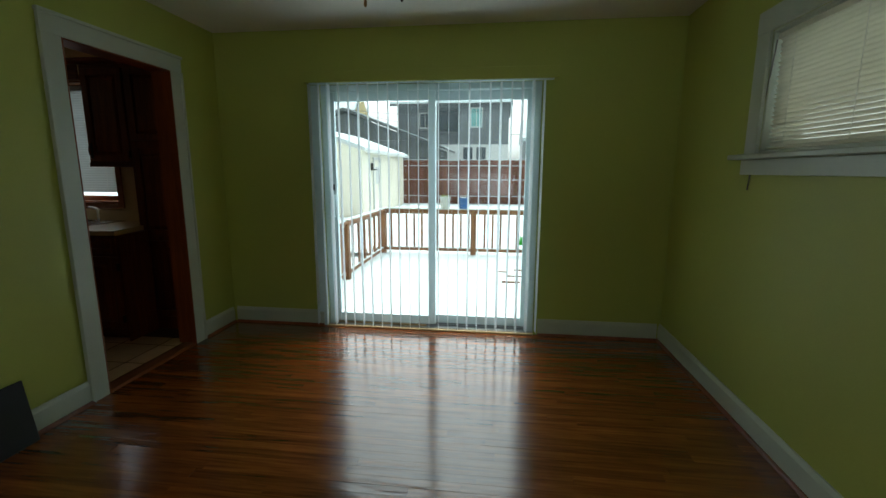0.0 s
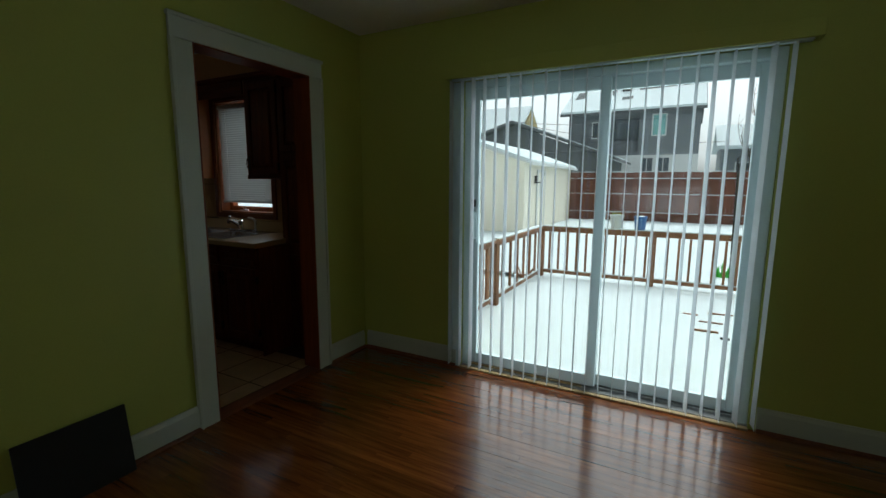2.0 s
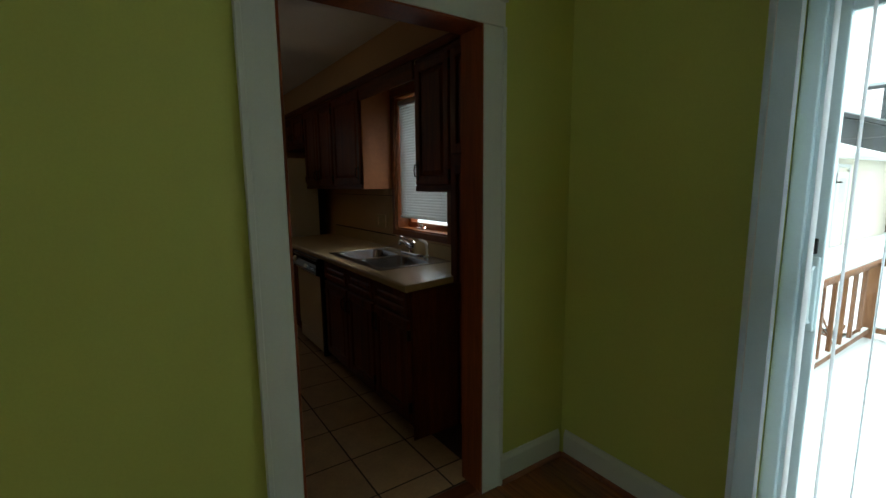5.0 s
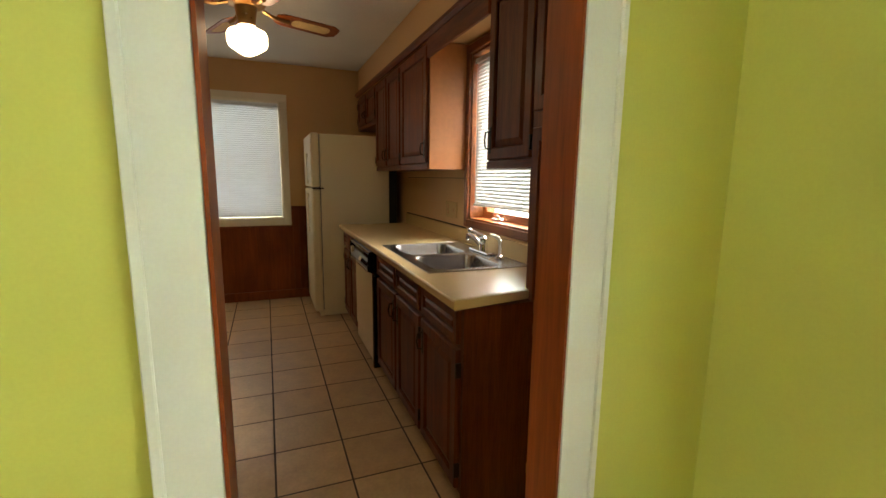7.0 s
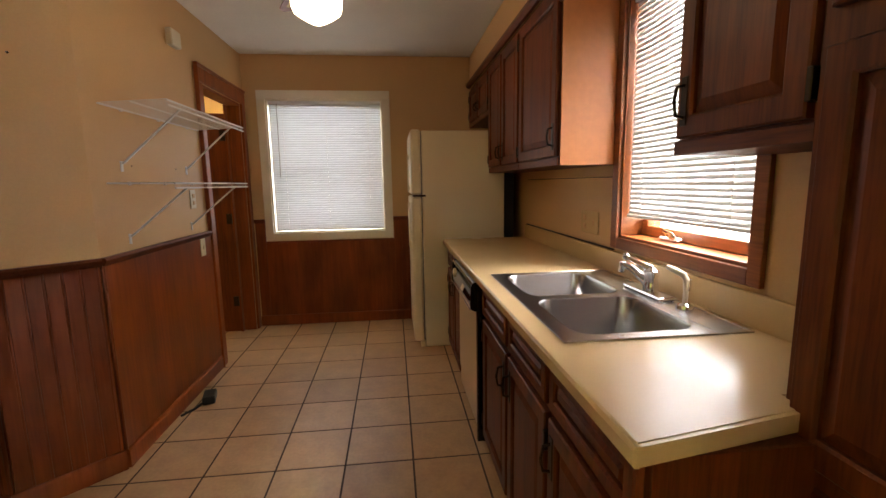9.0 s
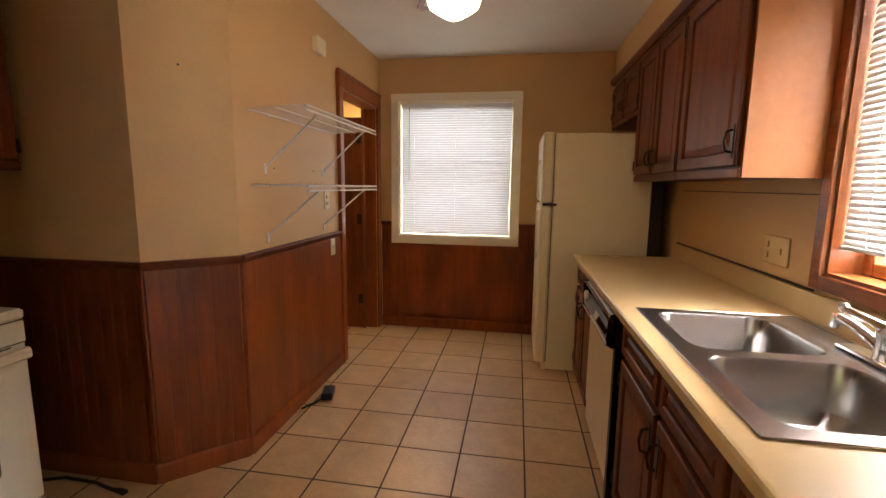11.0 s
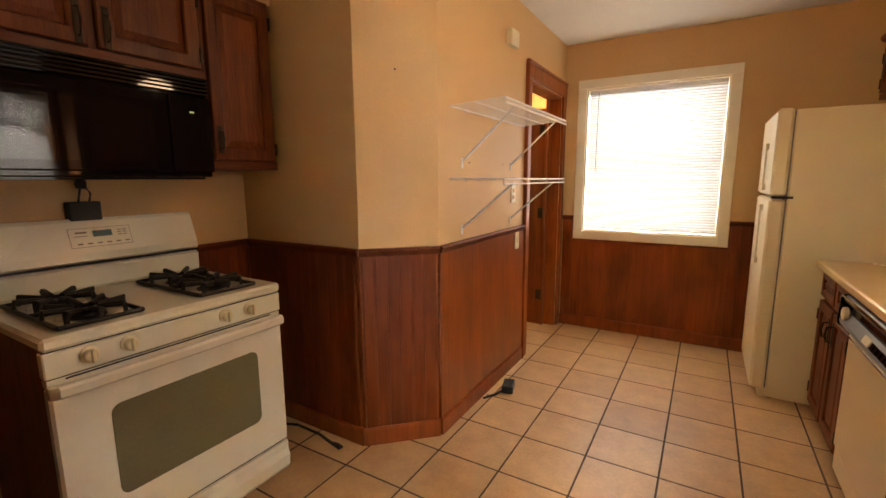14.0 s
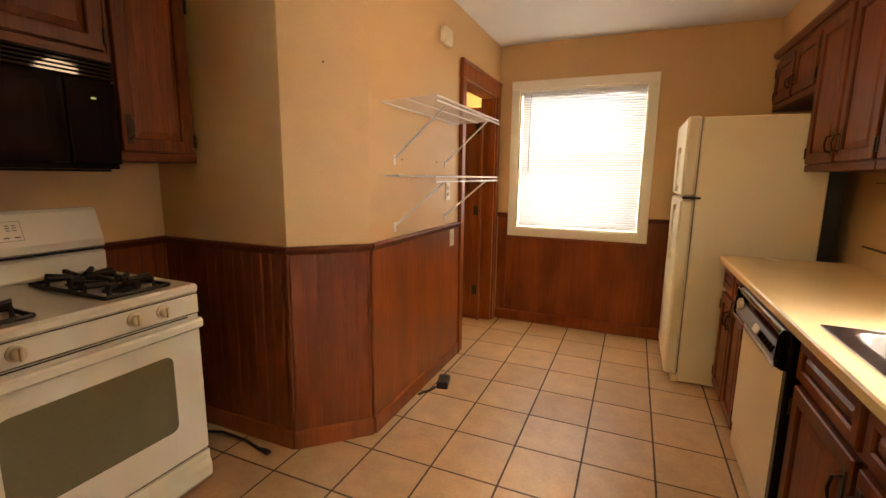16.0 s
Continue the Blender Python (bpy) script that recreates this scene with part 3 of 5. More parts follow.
prism(bm, [(v, u) for u, v in sec] + [(v - 0.0012, u) for u, v in sec][::-1], "z", 0.035, 2.05)
VANE = mesh_of("slat", bm, M_VBLIND)
for k in range(24):
    x = -1.506 + k * 0.08165
    turn = 9 + 3 * math.sin(k * 2.1)
    piece("slat", VANE, vb, x, 3.44, 0, radians(turn))
bm = bmesh.new()
tube(bm, [(-1.487, 3.42, 2.05), (-1.488, 3.418, 1.2), (-1.487, 3.42, 0.7)], 0.0022, 5)
part("pull_cord", bm, M_WIRE, vb)


# ---- kitchen wainscot ----
def board_mesh(w, h):
    """A bead board facing +x, its back at x = 0."""
    bm = bmesh.new()
    prism(bm, [(0, 0), (0.0106, 0.0), (0.012, 0.0015), (0.012, w * 0.83), (0.0108, w * 0.85), (0.0122, w * 0.88), (0.012, w - 0.0015), (0.0106, w - 0.0003), (0, w - 0.0003)], "z", 0, h)
    return mesh_of("board", bm, M_WAIN)


BOARD, LOWBOARD = board_mesh(0.0605, 0.885), board_mesh(0.0605, 0.705)


def wainscot(name, start, end, boards, label, top=1.0):
    """Boards, cap rail and baseboard along a line in plan; the room lies to the left of start to end."""
    a, b = Vector(start), Vector(end)
    d = (b - a)
    ln = d.length
    ang = math.atan2(d.y, d.x)
    m = Matrix.Translation((a.x, a.y, 0)) @ Matrix.Rotation(ang, 4, "Z")
    bm = bmesh.new()
    box(bm, 0, ln, 0.0, 0.004, 0.0, top)
    bm.transform(m)
    ob = structure(name, bm, M_PLY, label)
    if boards:
        n = int(ln / 0.0605)
        off = (ln - n * 0.0605) / 2
        for k in range(n):
            p = m @ Vector((off + (k + 1) * 0.0605, 0.004, 0.105))
            piece("board", BOARD if top == 1.0 else LOWBOARD, ob, p.x, p.y, p.z, ang + math.pi / 2)
    else:
        bm = bmesh.new()
        box(bm, 0.0005, ln - 0.0005, 0.0045, 0.014, 0.105, top - 0.01, 0.001)
        bm.transform(m)
        part("panel", bm, M_PLY, ob, "smooth stained plywood panel")
    if top < 1.0:
        return base_rail(ob, m, ln)
    bm = bmesh.new()
    prism(bm, [(0.0, 0.985), (0.016, 0.985), (0.024, 1.0), (0.028, 1.012), (0.022, 1.022), (0.0, 1.022)], "x", -0.004, ln + 0.004)
    bm.transform(m)
    part("cap_rail", bm, M_RAIL, ob, "stained cap rail")
    return base_rail(ob, m, ln)


def base_rail(ob, m, ln):
    bm = bmesh.new()
    prism(bm, [(0.0, 0.0), (0.022, 0.0), (0.022, 0.088), (0.017, 0.1), (0.0, 0.103)], "x", -0.004, ln + 0.004)
    bm.transform(m)
    part("base_rail", bm, M_PLY, ob, "stained baseboard")
    return ob


wainscot("wainscot_west", (KW, 3.4), (KW, 2.467), True, "stained bead board wainscot behind the refrigerator")
wainscot("wainscot_window", (KW, 2.467), (KW, 1.278), False, "smooth stained plywood wainscot below the window", 0.812)
wainscot("wainscot_corner", (KW, 1.278), (KW, 1.19), False, "narrow strip of stained wainscot beside the window")
wainscot("wainscot_side", (-4.05, 0.885), (-4.05, 0.055), True, "dark stained bead board wainscot beside the stove")
wainscot("wainscot_diagonal", (-4.318, 1.163), (-4.05, 0.885), True, "stained bead board wainscot across the corner")
wainscot("wainscot_shelf", (-5.5, 1.165), (-4.322, 1.165), False, "smooth stained plywood wainscot panel")
# unseen boards added to soak up light bounced off the east wall
wainscot("wainscot_east", (-2.456, 0.06), (-2.456, 2.1), True, "unseen dark wainscot added to cut bounced light by the kitchen doorway")
wainscot("wainscot_back", (-4.045, 0.05), (-3.72, 0.05), True, "stained bead board wainscot behind the stove")

for x, y, turn in ((-4.3215, 1.1655, 67.0), (-4.0505, 0.8865, 23.0)):
    bm = bmesh.new()
    prism(bm, [(-0.004, -0.008), (0.013, -0.007), (0.0165, -0.003), (0.0165, 0.003), (0.013, 0.007), (-0.004, 0.008)], "z", 0.104, 0.985)
    bm.transform(Matrix.Translation((x, y, 0)) @ Matrix.Rotation(radians(turn), 4, "Z"))
    structure("corner_trim", bm, M_WAIN, "slim stained trim on a wainscot corner")

# hall doorway
bm = boxes((-5.58, -5.5, 1.165, 1.185, 0.0, 2.04), (-6.46, -6.38, 1.165, 1.185, 0.0, 2.04), (-6.46, -5.5, 1.165, 1.187, 2.041, 2.14), (-6.466, -5.494, 1.165, 1.194, 2.141, 2.162), (-5.5, -5.488, 1.165, 1.194, 0.0, 2.14), bevel=0.004)
structure("hall_casing", bm, M_HALLCASE, "stained wooden casing round the hall doorway")
structure("hall_jamb", boxes((-5.6, -5.581, 1.05, 1.164, 0.0, 2.02), (-6.379, -6.36, 1.05, 1.164, 0.0, 2.02), (-6.379, -5.581, 1.05, 1.164, 2.021, 2.039), (-6.3595, -6.308, 1.0502, 1.064, 0.0, 2.02)), M_HALLCASE, "stained wooden hall door jamb")
hd = thing("door_2", -6.35, 1.03, 0, "brown stained wooden door standing open", "door")
tagged(hd, kind="structure")
leaf = part("leaf", boxes((-6.355, -6.318, 0.28, 1.047, 0.012, 1.95), bevel=0.003), M_JAMB, hd)
for z in (0.25, 1.0, 1.72):
    part("hinge", boxes((-6.317, -6.312, 1.0, 1.045, z, z + 0.09), (-6.359, -6.314, 1.041, 1.046, z, z + 0.09)), M_BRONZE, hd, "dark bronze hinge")
bm = bmesh.new()
lathe(bm, [(0.012, 0.0), (0.012, 0.03), (0.026, 0.045), (0.028, 0.06), (0.018, 0.072)], 0, 0, 0, 16)
bm.transform(Matrix.Translation((-6.318, 0.36, 1.0)) @ Matrix.Rotation(radians(90), 4, "Y"))
part("knob", bm, M_BRASS, hd, "brass door knob", True)
hl = thing("hall_light", -6.0, 0.4, CEIL, "small lit glass ceiling light in the hall", "ceiling light")
bm = bmesh.new()
lathe(bm, [(0.02, -0.12), (0.08, -0.11), (0.11, -0.07), (0.1, -0.02)], -6.0, 0.4, CEIL, 20)
part("shade", bm, M_HALLGLOBE, hl, smooth=True)
bm = bmesh.new()
lathe(bm, [(0.12, -0.02), (0.12, 0.0)], -6.0, 0.4, CEIL, 20)
part("base", bm, M_BRASS, hl, smooth=True)


# ---- cabinets ----
def raised_door(parent, x0, x1, z0, z1, y, s, handle=None, hz=None, name="door", pull=0.1):
    """A framed door with a raised panel at the front plane y, facing s along y, with its pull."""
    f = min(0.055, (z1 - z0) * 0.3)
    bm = bmesh.new()
    e = 0.004
    rings = [[bm.verts.new((px, py, pz)) for px, pz in ((x0 + k, z0 + k), (x1 - k, z0 + k), (x1 - k, z1 - k), (x0 + k, z1 - k))] for k, py in ((0, y), (0, y + s * 0.016), (e, y + s * 0.02), (f - e * 1.5, y + s * 0.02), (f, y + s * 0.015), (f, y))]
    for u, w in zip(rings, rings[1:] + rings[:1]):
        for k in range(4):
            bm.faces.new((u[k], u[(k + 1) % 4], w[(k + 1) % 4], w[k]))
    d = part(name, bm, M_CAB, parent)
    bm = bmesh.new()
    a0, a1, c0, c1 = x0 + f, x1 - f, z0 + f, z1 - f
    g = min(0.03, (c1 - c0) * 0.3)
    o = [bm.verts.new((p, y + s * 0.006, q)) for p, q in ((a0, c0), (a1, c0), (a1, c1), (a0, c1))]
    i = [bm.verts.new((p, y + s * 0.017, q)) for p, q in ((a0 + g, c0 + g), (a1 - g, c0 + g), (a1 - g, c1 - g), (a0 + g, c1 - g))]
    for k in range(4):
        bm.faces.new((o[k], o[(k + 1) % 4], i[(k + 1) % 4], i[k]))
    bm.faces.new(i)
    box(bm, a0, a1, *sorted((y + s * 0.001, y + s * 0.005)), c0, c1)
    part("panel", bm, M_CAB, d)
    if handle is not None:
        bm = bmesh.new()
        yo = y + s * 0.02
        h = pull / 2
        if hz is None:
            hz = (z0 + z1) / 2
        if z1 - z0 < 0.2:
            box(bm, handle - h, handle + h, *sorted((yo, yo + s * 0.003)), hz - 0.012, hz + 0.012, 0.001)
            tube(bm, [(handle - h * 0.8, yo, hz), (handle - h * 0.7, yo + s * 0.022, hz - 0.006), (handle, yo + s * 0.028, hz - 0.012), (handle + h * 0.7, yo + s * 0.022, hz - 0.006), (handle + h * 0.8, yo, hz)], 0.0045, 6)
        else:
            box(bm, handle - 0.012, handle + 0.012, *sorted((yo, yo + s * 0.003)), hz - h * 1.2, hz + h * 1.2, 0.001)
            tube(bm, [(handle, yo, hz - h * 0.8), (handle, yo + s * 0.022, hz - h * 0.7), (handle, yo + s * 0.028, hz), (handle, yo + s * 0.022, hz + h * 0.7), (handle, yo, hz + h * 0.8)], 0.0045, 6)
        part("handle", bm, M_BRONZE, d, "dark bronze pull")
    return d


def hinges(parent, x, zs, y, s):
    for z in zs:
        part("hinge", boxes((x - 0.006, x + 0.006, *sorted((y, y + s * 0.024)), z - 0.03, z + 0.03), bevel=0.002), M_BRONZE, parent, "dark bronze hinge")


def base_cabinet(x0, x1, doors, label, end=None, top=0.868):
    ob = thing("base_cabinet", (x0 + x1) / 2, 3.17, 0, label, "cabinet", "base cabinets under the worktop")
    part("body", boxes((x0, x1, 2.885, 3.47, 0.1, 0.868)) if top > 0.8 else boxes((x0, x1, 2.91, 3.47, 0.1, top), (x0, x1, 2.885, 2.909, 0.1, 0.868)), M_CAB, ob)
    part("toe_kick", boxes((x0, x1, 2.955, 2.975, 0.0, 0.1)), M_CABX, ob)
    n = len(doors)
    w = (x1 - x0) / n
    for k, side in enumerate(doors):
        a0, a1 = x0 + k * w + 0.012, x0 + (k + 1) * w - 0.012
        raised_door(ob, a0, a1, 0.725, 0.855, 2.884, -1, name="drawer_front")
        raised_door(ob, a0, a1, 0.12, 0.7, 2.884, -1, a0 + 0.028 if side < 0 else a1 - 0.028, 0.6)
        hinges(ob, a1 + 0.004 if side < 0 else a0 - 0.004, (0.2, 0.62), 2.884, -1)
    if end is not None:
        part("end_panel", boxes((end, end + 0.008, 2.885, 3.19, 0.0, 0.868)), M_CAB, ob)
    return ob


base_cabinet(-3.31, -2.868, (-1,), "dark stained base cabinet with a drawer and one door", -2.867)
base_cabinet(-3.735, -3.315, (-1,), "dark stained base cabinet below the sink", top=0.72)
base_cabinet(-4.19, -3.74, (1,), "dark stained base cabinet beside the dishwasher", top=0.72)
base_cabinet(-5.5, -4.905, (1, -1), "dark stained base cabinet with two doors beside the refrigerator")


def wall_cabinet(x0, x1, z0, z1, yb, yf, s, doors, label, group, hz=None, end=None, pull=0.1):
    """doors: the side at which each one's pull sits."""
    ob = thing("wall_cabinet", (x0 + x1) / 2, yb, z0, label, "cabinet", group)
    part("body", boxes((x0, x1, *sorted((yb, yf)), z0, z1)), M_CAB, ob)
    part("bottom_rail", boxes((x0, x1, *sorted((yf, yf + s * 0.012)), z0, z0 + 0.035), bevel=0.002), M_CABX, ob)
    n = len(doors)
    w = (x1 - x0) / n
    for k, side in enumerate(doors):
        a0, a1 = x0 + k * w + 0.016, x0 + (k + 1) * w - 0.016
        raised_door(ob, a0, a1, z0 + 0.042, z1 - 0.03, yf, s, a0 + 0.028 if side < 0 else a1 - 0.028, hz if hz else z0 + 0.13, pull=pull)
        hinges(ob, a1 + 0.005 if side < 0 else a0 - 0.005, (z0 + 0.1, z1 - 0.1), yf, s)
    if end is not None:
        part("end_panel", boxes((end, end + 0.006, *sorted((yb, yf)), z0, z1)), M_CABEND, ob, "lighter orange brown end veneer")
    return ob


GS = "wall cabinets above the worktop"
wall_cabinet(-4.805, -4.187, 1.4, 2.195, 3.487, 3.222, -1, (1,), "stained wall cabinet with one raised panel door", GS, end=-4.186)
wall_cabinet(-5.625, -4.81, 1.4, 2.195, 3.487, 3.222, -1, (1, -1), "stained wall cabinet with two raised panel doors", GS)
wall_cabinet(-6.475, -5.63, 1.84, 2.195, 3.487, 3.222, -1, (1, -1), "short stained wall cabinet above the refrigerator", GS, pull=0.07)
wall_cabinet(-3.345, -2.949, 1.39, 2.195, 3.487, 3.222, -1, (-1,), "dark stained wall cabinet beside the sink window", GS)
pantry = thing("pantry_cabinet", -2.71, 3.35, 0, "tall shallow dark stained pantry cabinet with three doors", "cabinet")
part("body", boxes((-2.945, -2.458, 3.205, 3.487, 0.0, 2.198)), M_CAB, pantry)
for z0, z1 in ((0.12, 0.78), (0.82, 1.54), (1.6, 2.16)):
    raised_door(pantry, -2.92, -2.49, z0, z1, 3.204, -1)
vb2 = tagged(part("window_valance", boxes((-4.178, -3.347, 3.2, 3.218, 2.085, 2.198), bevel=0.003), M_CABX), "stained wooden valance board above the sink window", "valance")
bm = bmesh.new()
prism(bm, [(3.211, 2.196), (3.195, 2.198), (3.178, 2.215), (3.178, 2.235), (3.19, 2.245), (3.211, 2.25)], "x", KW + 0.004, -2.46)
structure("trim", bm, M_CABX, "stained wooden moulding along the soffit")

# worktop with the hole for the sink
wt = thing("worktop", -4.2, 3.16, 0.87, "cream laminate worktop with a low backsplash", "worktop")
bm = boxes((-5.52, -4.12, 2.847, 3.467, 0.87, 0.91), (-3.32, -2.96, 2.847, 3.467, 0.87, 0.91), (-4.12, -3.32, 2.847, 2.93, 0.87, 0.91), (-4.12, -3.32, 3.4, 3.467, 0.87, 0.91))
prism(bm, [(-2.96, 2.847), (-2.846, 2.847), (-2.908, 3.208), (-2.96, 3.208)], "z", 0.87, 0.91)
bmesh.ops.remove_doubles(bm, verts=bm.verts, dist=0.0002)
part("top", bm, M_COUNTER, wt)
bm = bmesh.new()
prism(bm, [(2.847, 0.87), (2.838, 0.871), (2.834, 0.877), (2.834, 0.902), (2.839, 0.909), (2.847, 0.91)], "x", -5.52, -2.837)
prism(bm, [(-2.846, 2.847), (-2.836, 2.842), (-2.898, 3.208), (-2.908, 3.208)], "z", 0.872, 0.908)
part("nosing", bm, M_COUNTER, wt)
part("backsplash", boxes((-5.52, -2.96, 3.468, 3.4875, 0.87, 1.005), bevel=0.003), M_COUNTER, wt)
part("panel_seam", boxes((-5.5, -4.18, 3.486, 3.4895, 1.342, 1.346)), M_LINE, wt, "fine seam in the wall panel")
part("seam", boxes((-5.52, -4.165, 3.48, 3.489, 1.0055, 1.012)), M_LINE, wt, "dark seam above the backsplash")


# sink
def rounded(x0, x1, y0, y1, r, k=5):
    pts = []
    for cx, cy, a in ((x1 - r, y1 - r, 0), (x0 + r, y1 - r, 90), (x0 + r, y0 + r, 180), (x1 - r, y0 + r, 270)):
        pts += [(cx + r * math.cos(radians(a + 90 * i / k)), cy + r * math.sin(radians(a + 90 * i / k))) for i in range(k + 1)]
    return pts


sink = thing("sink", -3.72, 3.17, 0.91, "stainless steel double bowl kitchen sink set in the worktop", "sink")
bm = bmesh.new()
ZR = 0.9155
for a0, a1, b0, b1 in ((-4.115, -3.745, 2.95, 3.31), (-3.695, -3.325, 2.95, 3.31)):
    c0, c1 = (-4.15, -3.72) if a0 < -4 else (-3.72, -3.29)
    corners = [bm.verts.new((p, q, ZR)) for p, q in ((c1, 3.33), (c0, 3.33), (c0, 2.905), (c1, 2.905))]
    loops = []
    for dz, ins, rr in ((0, 0, 0.06), (-0.008, 0.004, 0.058), (-0.13, 0.012, 0.055), (-0.16, 0.035, 0.05), (-0.17, 0.07, 0.045)):
        loops.append([bm.verts.new((p, q, ZR + dz)) for p, q in rounded(a0 + ins, a1 - ins, b0 + ins, b1 - ins, rr)])
    n = len(loops[0])
    for i in range(n):
        j = (i + 1) % n
        ci, cj = i // 6, j // 6
        if ci == cj:
            bm.faces.new((corners[ci], loops[0][i], loops[0][j]))
        else:
            bm.faces.new((corners[ci], loops[0][i], loops[0][j], corners[cj]))
        for u, w in zip(loops, loops[1:]):
            bm.faces.new((u[i], u[j], w[j], w[i]))
    bm.faces.new(loops[-1])
bmesh.ops.remove_doubles(bm, verts=bm.verts, dist=0.0004)
part("basin", bm, M_STEEL, sink, smooth=True)
part("deck", boxes((-4.15, -3.29, 3.3302, 3.43, 0.9105, 0.9157), bevel=0.002), M_STEEL, sink)
part("rim", boxes((-4.158, -4.15, 2.898, 3.438, 0.9103, 0.9165), (-3.29, -3.282, 2.898, 3.438, 0.9103, 0.9165), (-4.15, -3.29, 2.897, 2.905, 0.9103, 0.9165), (-4.15, -3.29, 3.43, 3.438, 0.9103, 0.9165), bevel=0.0015), M_STEEL, sink)
for x in (-3.93, -3.51):
    bm = bmesh.new()
    lathe(bm, [(0.045, 0.0), (0.045, 0.004), (0.035, 0.004), (0.03, 0.001), (0.004, 0.001)], x, 3.13, 0.747, 20)
    part("drain", bm, M_CHROME, sink, "round chrome drain", True)

fc = thing("faucet", -3.71, 3.385, 0.916, "chrome single lever kitchen faucet", "faucet")
bm = bmesh.new()
box(bm, -3.835, -3.59, 3.355, 3.415, 0.916, 0.93, 0.006, 2)
part("base_plate", bm, M_CHROME, fc)
bm = bmesh.new()
lathe(bm, [(0.028, 0.0), (0.026, 0.03), (0.023, 0.05), (0.026, 0.058), (0.027, 0.074), (0.012, 0.088)], -3.7, 3.388, 0.929, 20)
part("body", bm, M_CHROME, fc, smooth=True)
bm = bmesh.new()
tube(bm, [(-3.7, 3.39, 0.945), (-3.735, 3.376, 0.972), (-3.78, 3.36, 0.998), (-3.816, 3.346, 1.008)], [0.02, 0.017, 0.0135, 0.013], 12)
tube(bm, [(-3.818, 3.345, 1.014), (-3.822, 3.343, 0.978)], 0.0145, 12)
part("spout", bm, M_CHROME, fc, smooth=True)
bm = bmesh.new()
tube(bm, [(-3.698, 3.388, 1.008), (-3.745, 3.37, 1.022), (-3.8, 3.35, 1.036)], [0.015, 0.011, 0.009], 10)
lathe(bm, [(0.008, -0.008), (0.014, 0.002), (0.014, 0.01), (0.008, 0.018)], -3.806, 3.348, 1.034, 12)
part("lever", bm, M_CHROME, fc, smooth=True)
sp = thing("sink_sprayer", -3.518, 3.395, 0.916, "chrome and white side sprayer beside the faucet", "sprayer")
bm = bmesh.new()
lathe(bm, [(0.027, 0.0), (0.025, 0.01), (0.015, 0.018)], -3.518, 3.395, 0.916, 18)
part("collar", bm, M_CHROME, sp, smooth=True)
bm = bmesh.new()
tube(bm, [(-3.518, 3.395, 0.928), (-3.513, 3.393, 0.975), (-3.507, 3.388, 1.012), (-3.515, 3.382, 1.026), (-3.54, 3.372, 1.036), (-3.568, 3.362, 1.042)], [0.008, 0.0085, 0.01, 0.011, 0.01, 0.008], 10)
part("head", bm, M_WTRIM, sp, smooth=True)
part("trigger", boxes((-3.506, -3.496, 3.392, 3.4, 0.975, 1.015), bevel=0.002), M_CHROME, sp)

# dishwasher
dw = thing("dishwasher", -4.55, 3.15, 0, "almond dishwasher with a black and silver control panel", "dishwasher")
DX0, DX1 = -4.895, -4.235
part("body", boxes((DX0 - 0.005, DX1 + 0.04, 2.9, 3.45, 0.1, 0.866)), M_BLACK, dw)
part("door_panel", boxes((DX0, DX1, 2.862, 2.899, 0.182, 0.722), bevel=0.004), M_DWASH, dw)
part("lower_panel", boxes((DX0, DX1, 2.868, 2.899, 0.07, 0.172), bevel=0.003), M_DWASH, dw)
part("toe_kick", boxes((DX0, DX1, 2.955, 2.975, 0.0, 0.1)), M_BLACK, dw)
bm = bmesh.new()
prism(bm, [(2.899, 0.724), (2.842, 0.724), (2.826, 0.734), (2.822, 0.752), (2.84, 0.795), (2.868, 0.8), (2.868, 0.828), (2.832, 0.834), (2.83, 0.85), (2.84, 0.858), (2.899, 0.862)], "x", DX0 + 0.004, DX1 - 0.004)
ctl = part("control_panel", bm, M_CONTROL, dw, "silver control panel with a recessed pull")
for a in (DX0 - 0.004, DX1 - 0.004):
    bm = bmesh.new()
    prism(bm, [(2.899, 0.72), (2.838, 0.72), (2.818, 0.732), (2.815, 0.754), (2.82, 0.845), (2.83, 0.86), (2.899, 0.864)], "x", a, a + 0.008)
    part("end_cap", bm, M_BLACK, ctl, "black end cap")
part("recess", boxes((DX0 + 0.006, DX1 - 0.006, 2.8445, 2.8678, 0.8005, 0.8275)), M_BLACK, ctl, "black recessed grip")
part("rim", boxes((DX0 - 0.002, DX1 + 0.002, 2.8155, 2.8185, 0.7285, 0.7335), (DX0 - 0.002, DX1 + 0.002, 2.8235, 2.8295, 0.8515, 0.8565)), M_CHROME, ctl, "thin chrome rim")
part("side_trim", boxes((-4.234, -4.2, 2.845, 2.899, 0.07, 0.864), bevel=0.002), M_BLACK, dw)
tl = Matrix.Translation((0, 2.822, 0.752)) @ Matrix.Rotation(radians(-23), 4, "X")
bm = bmesh.new()
prism(bm, rounded(-4.575, -4.5, 0.002, 0.032, 0.008, 3), "y", -0.003, -0.0005)
bm.transform(tl)
part("badge", bm, M_CREAM, ctl, "pale printed badge")
for k in range(5):
    bm = boxes((-4.475 + k * 0.038, -4.447 + k * 0.038, -0.008, -0.0005, 0.004, 0.03), bevel=0.002)
    bm.transform(tl)
    part("button", bm, M_BLACK, ctl, "black push button")
bm = bmesh.new()
lathe(bm, [(0.028, 0), (0.026, 0.014), (0.018, 0.018)], 0, 0, 0, 18)
bm.transform(Matrix.Translation((-4.835, 2.834, 0.79)) @ Matrix.Rotation(radians(90), 4, "X"))
part("dial", bm, M_CREAM, ctl, "ivory cycle dial", True)

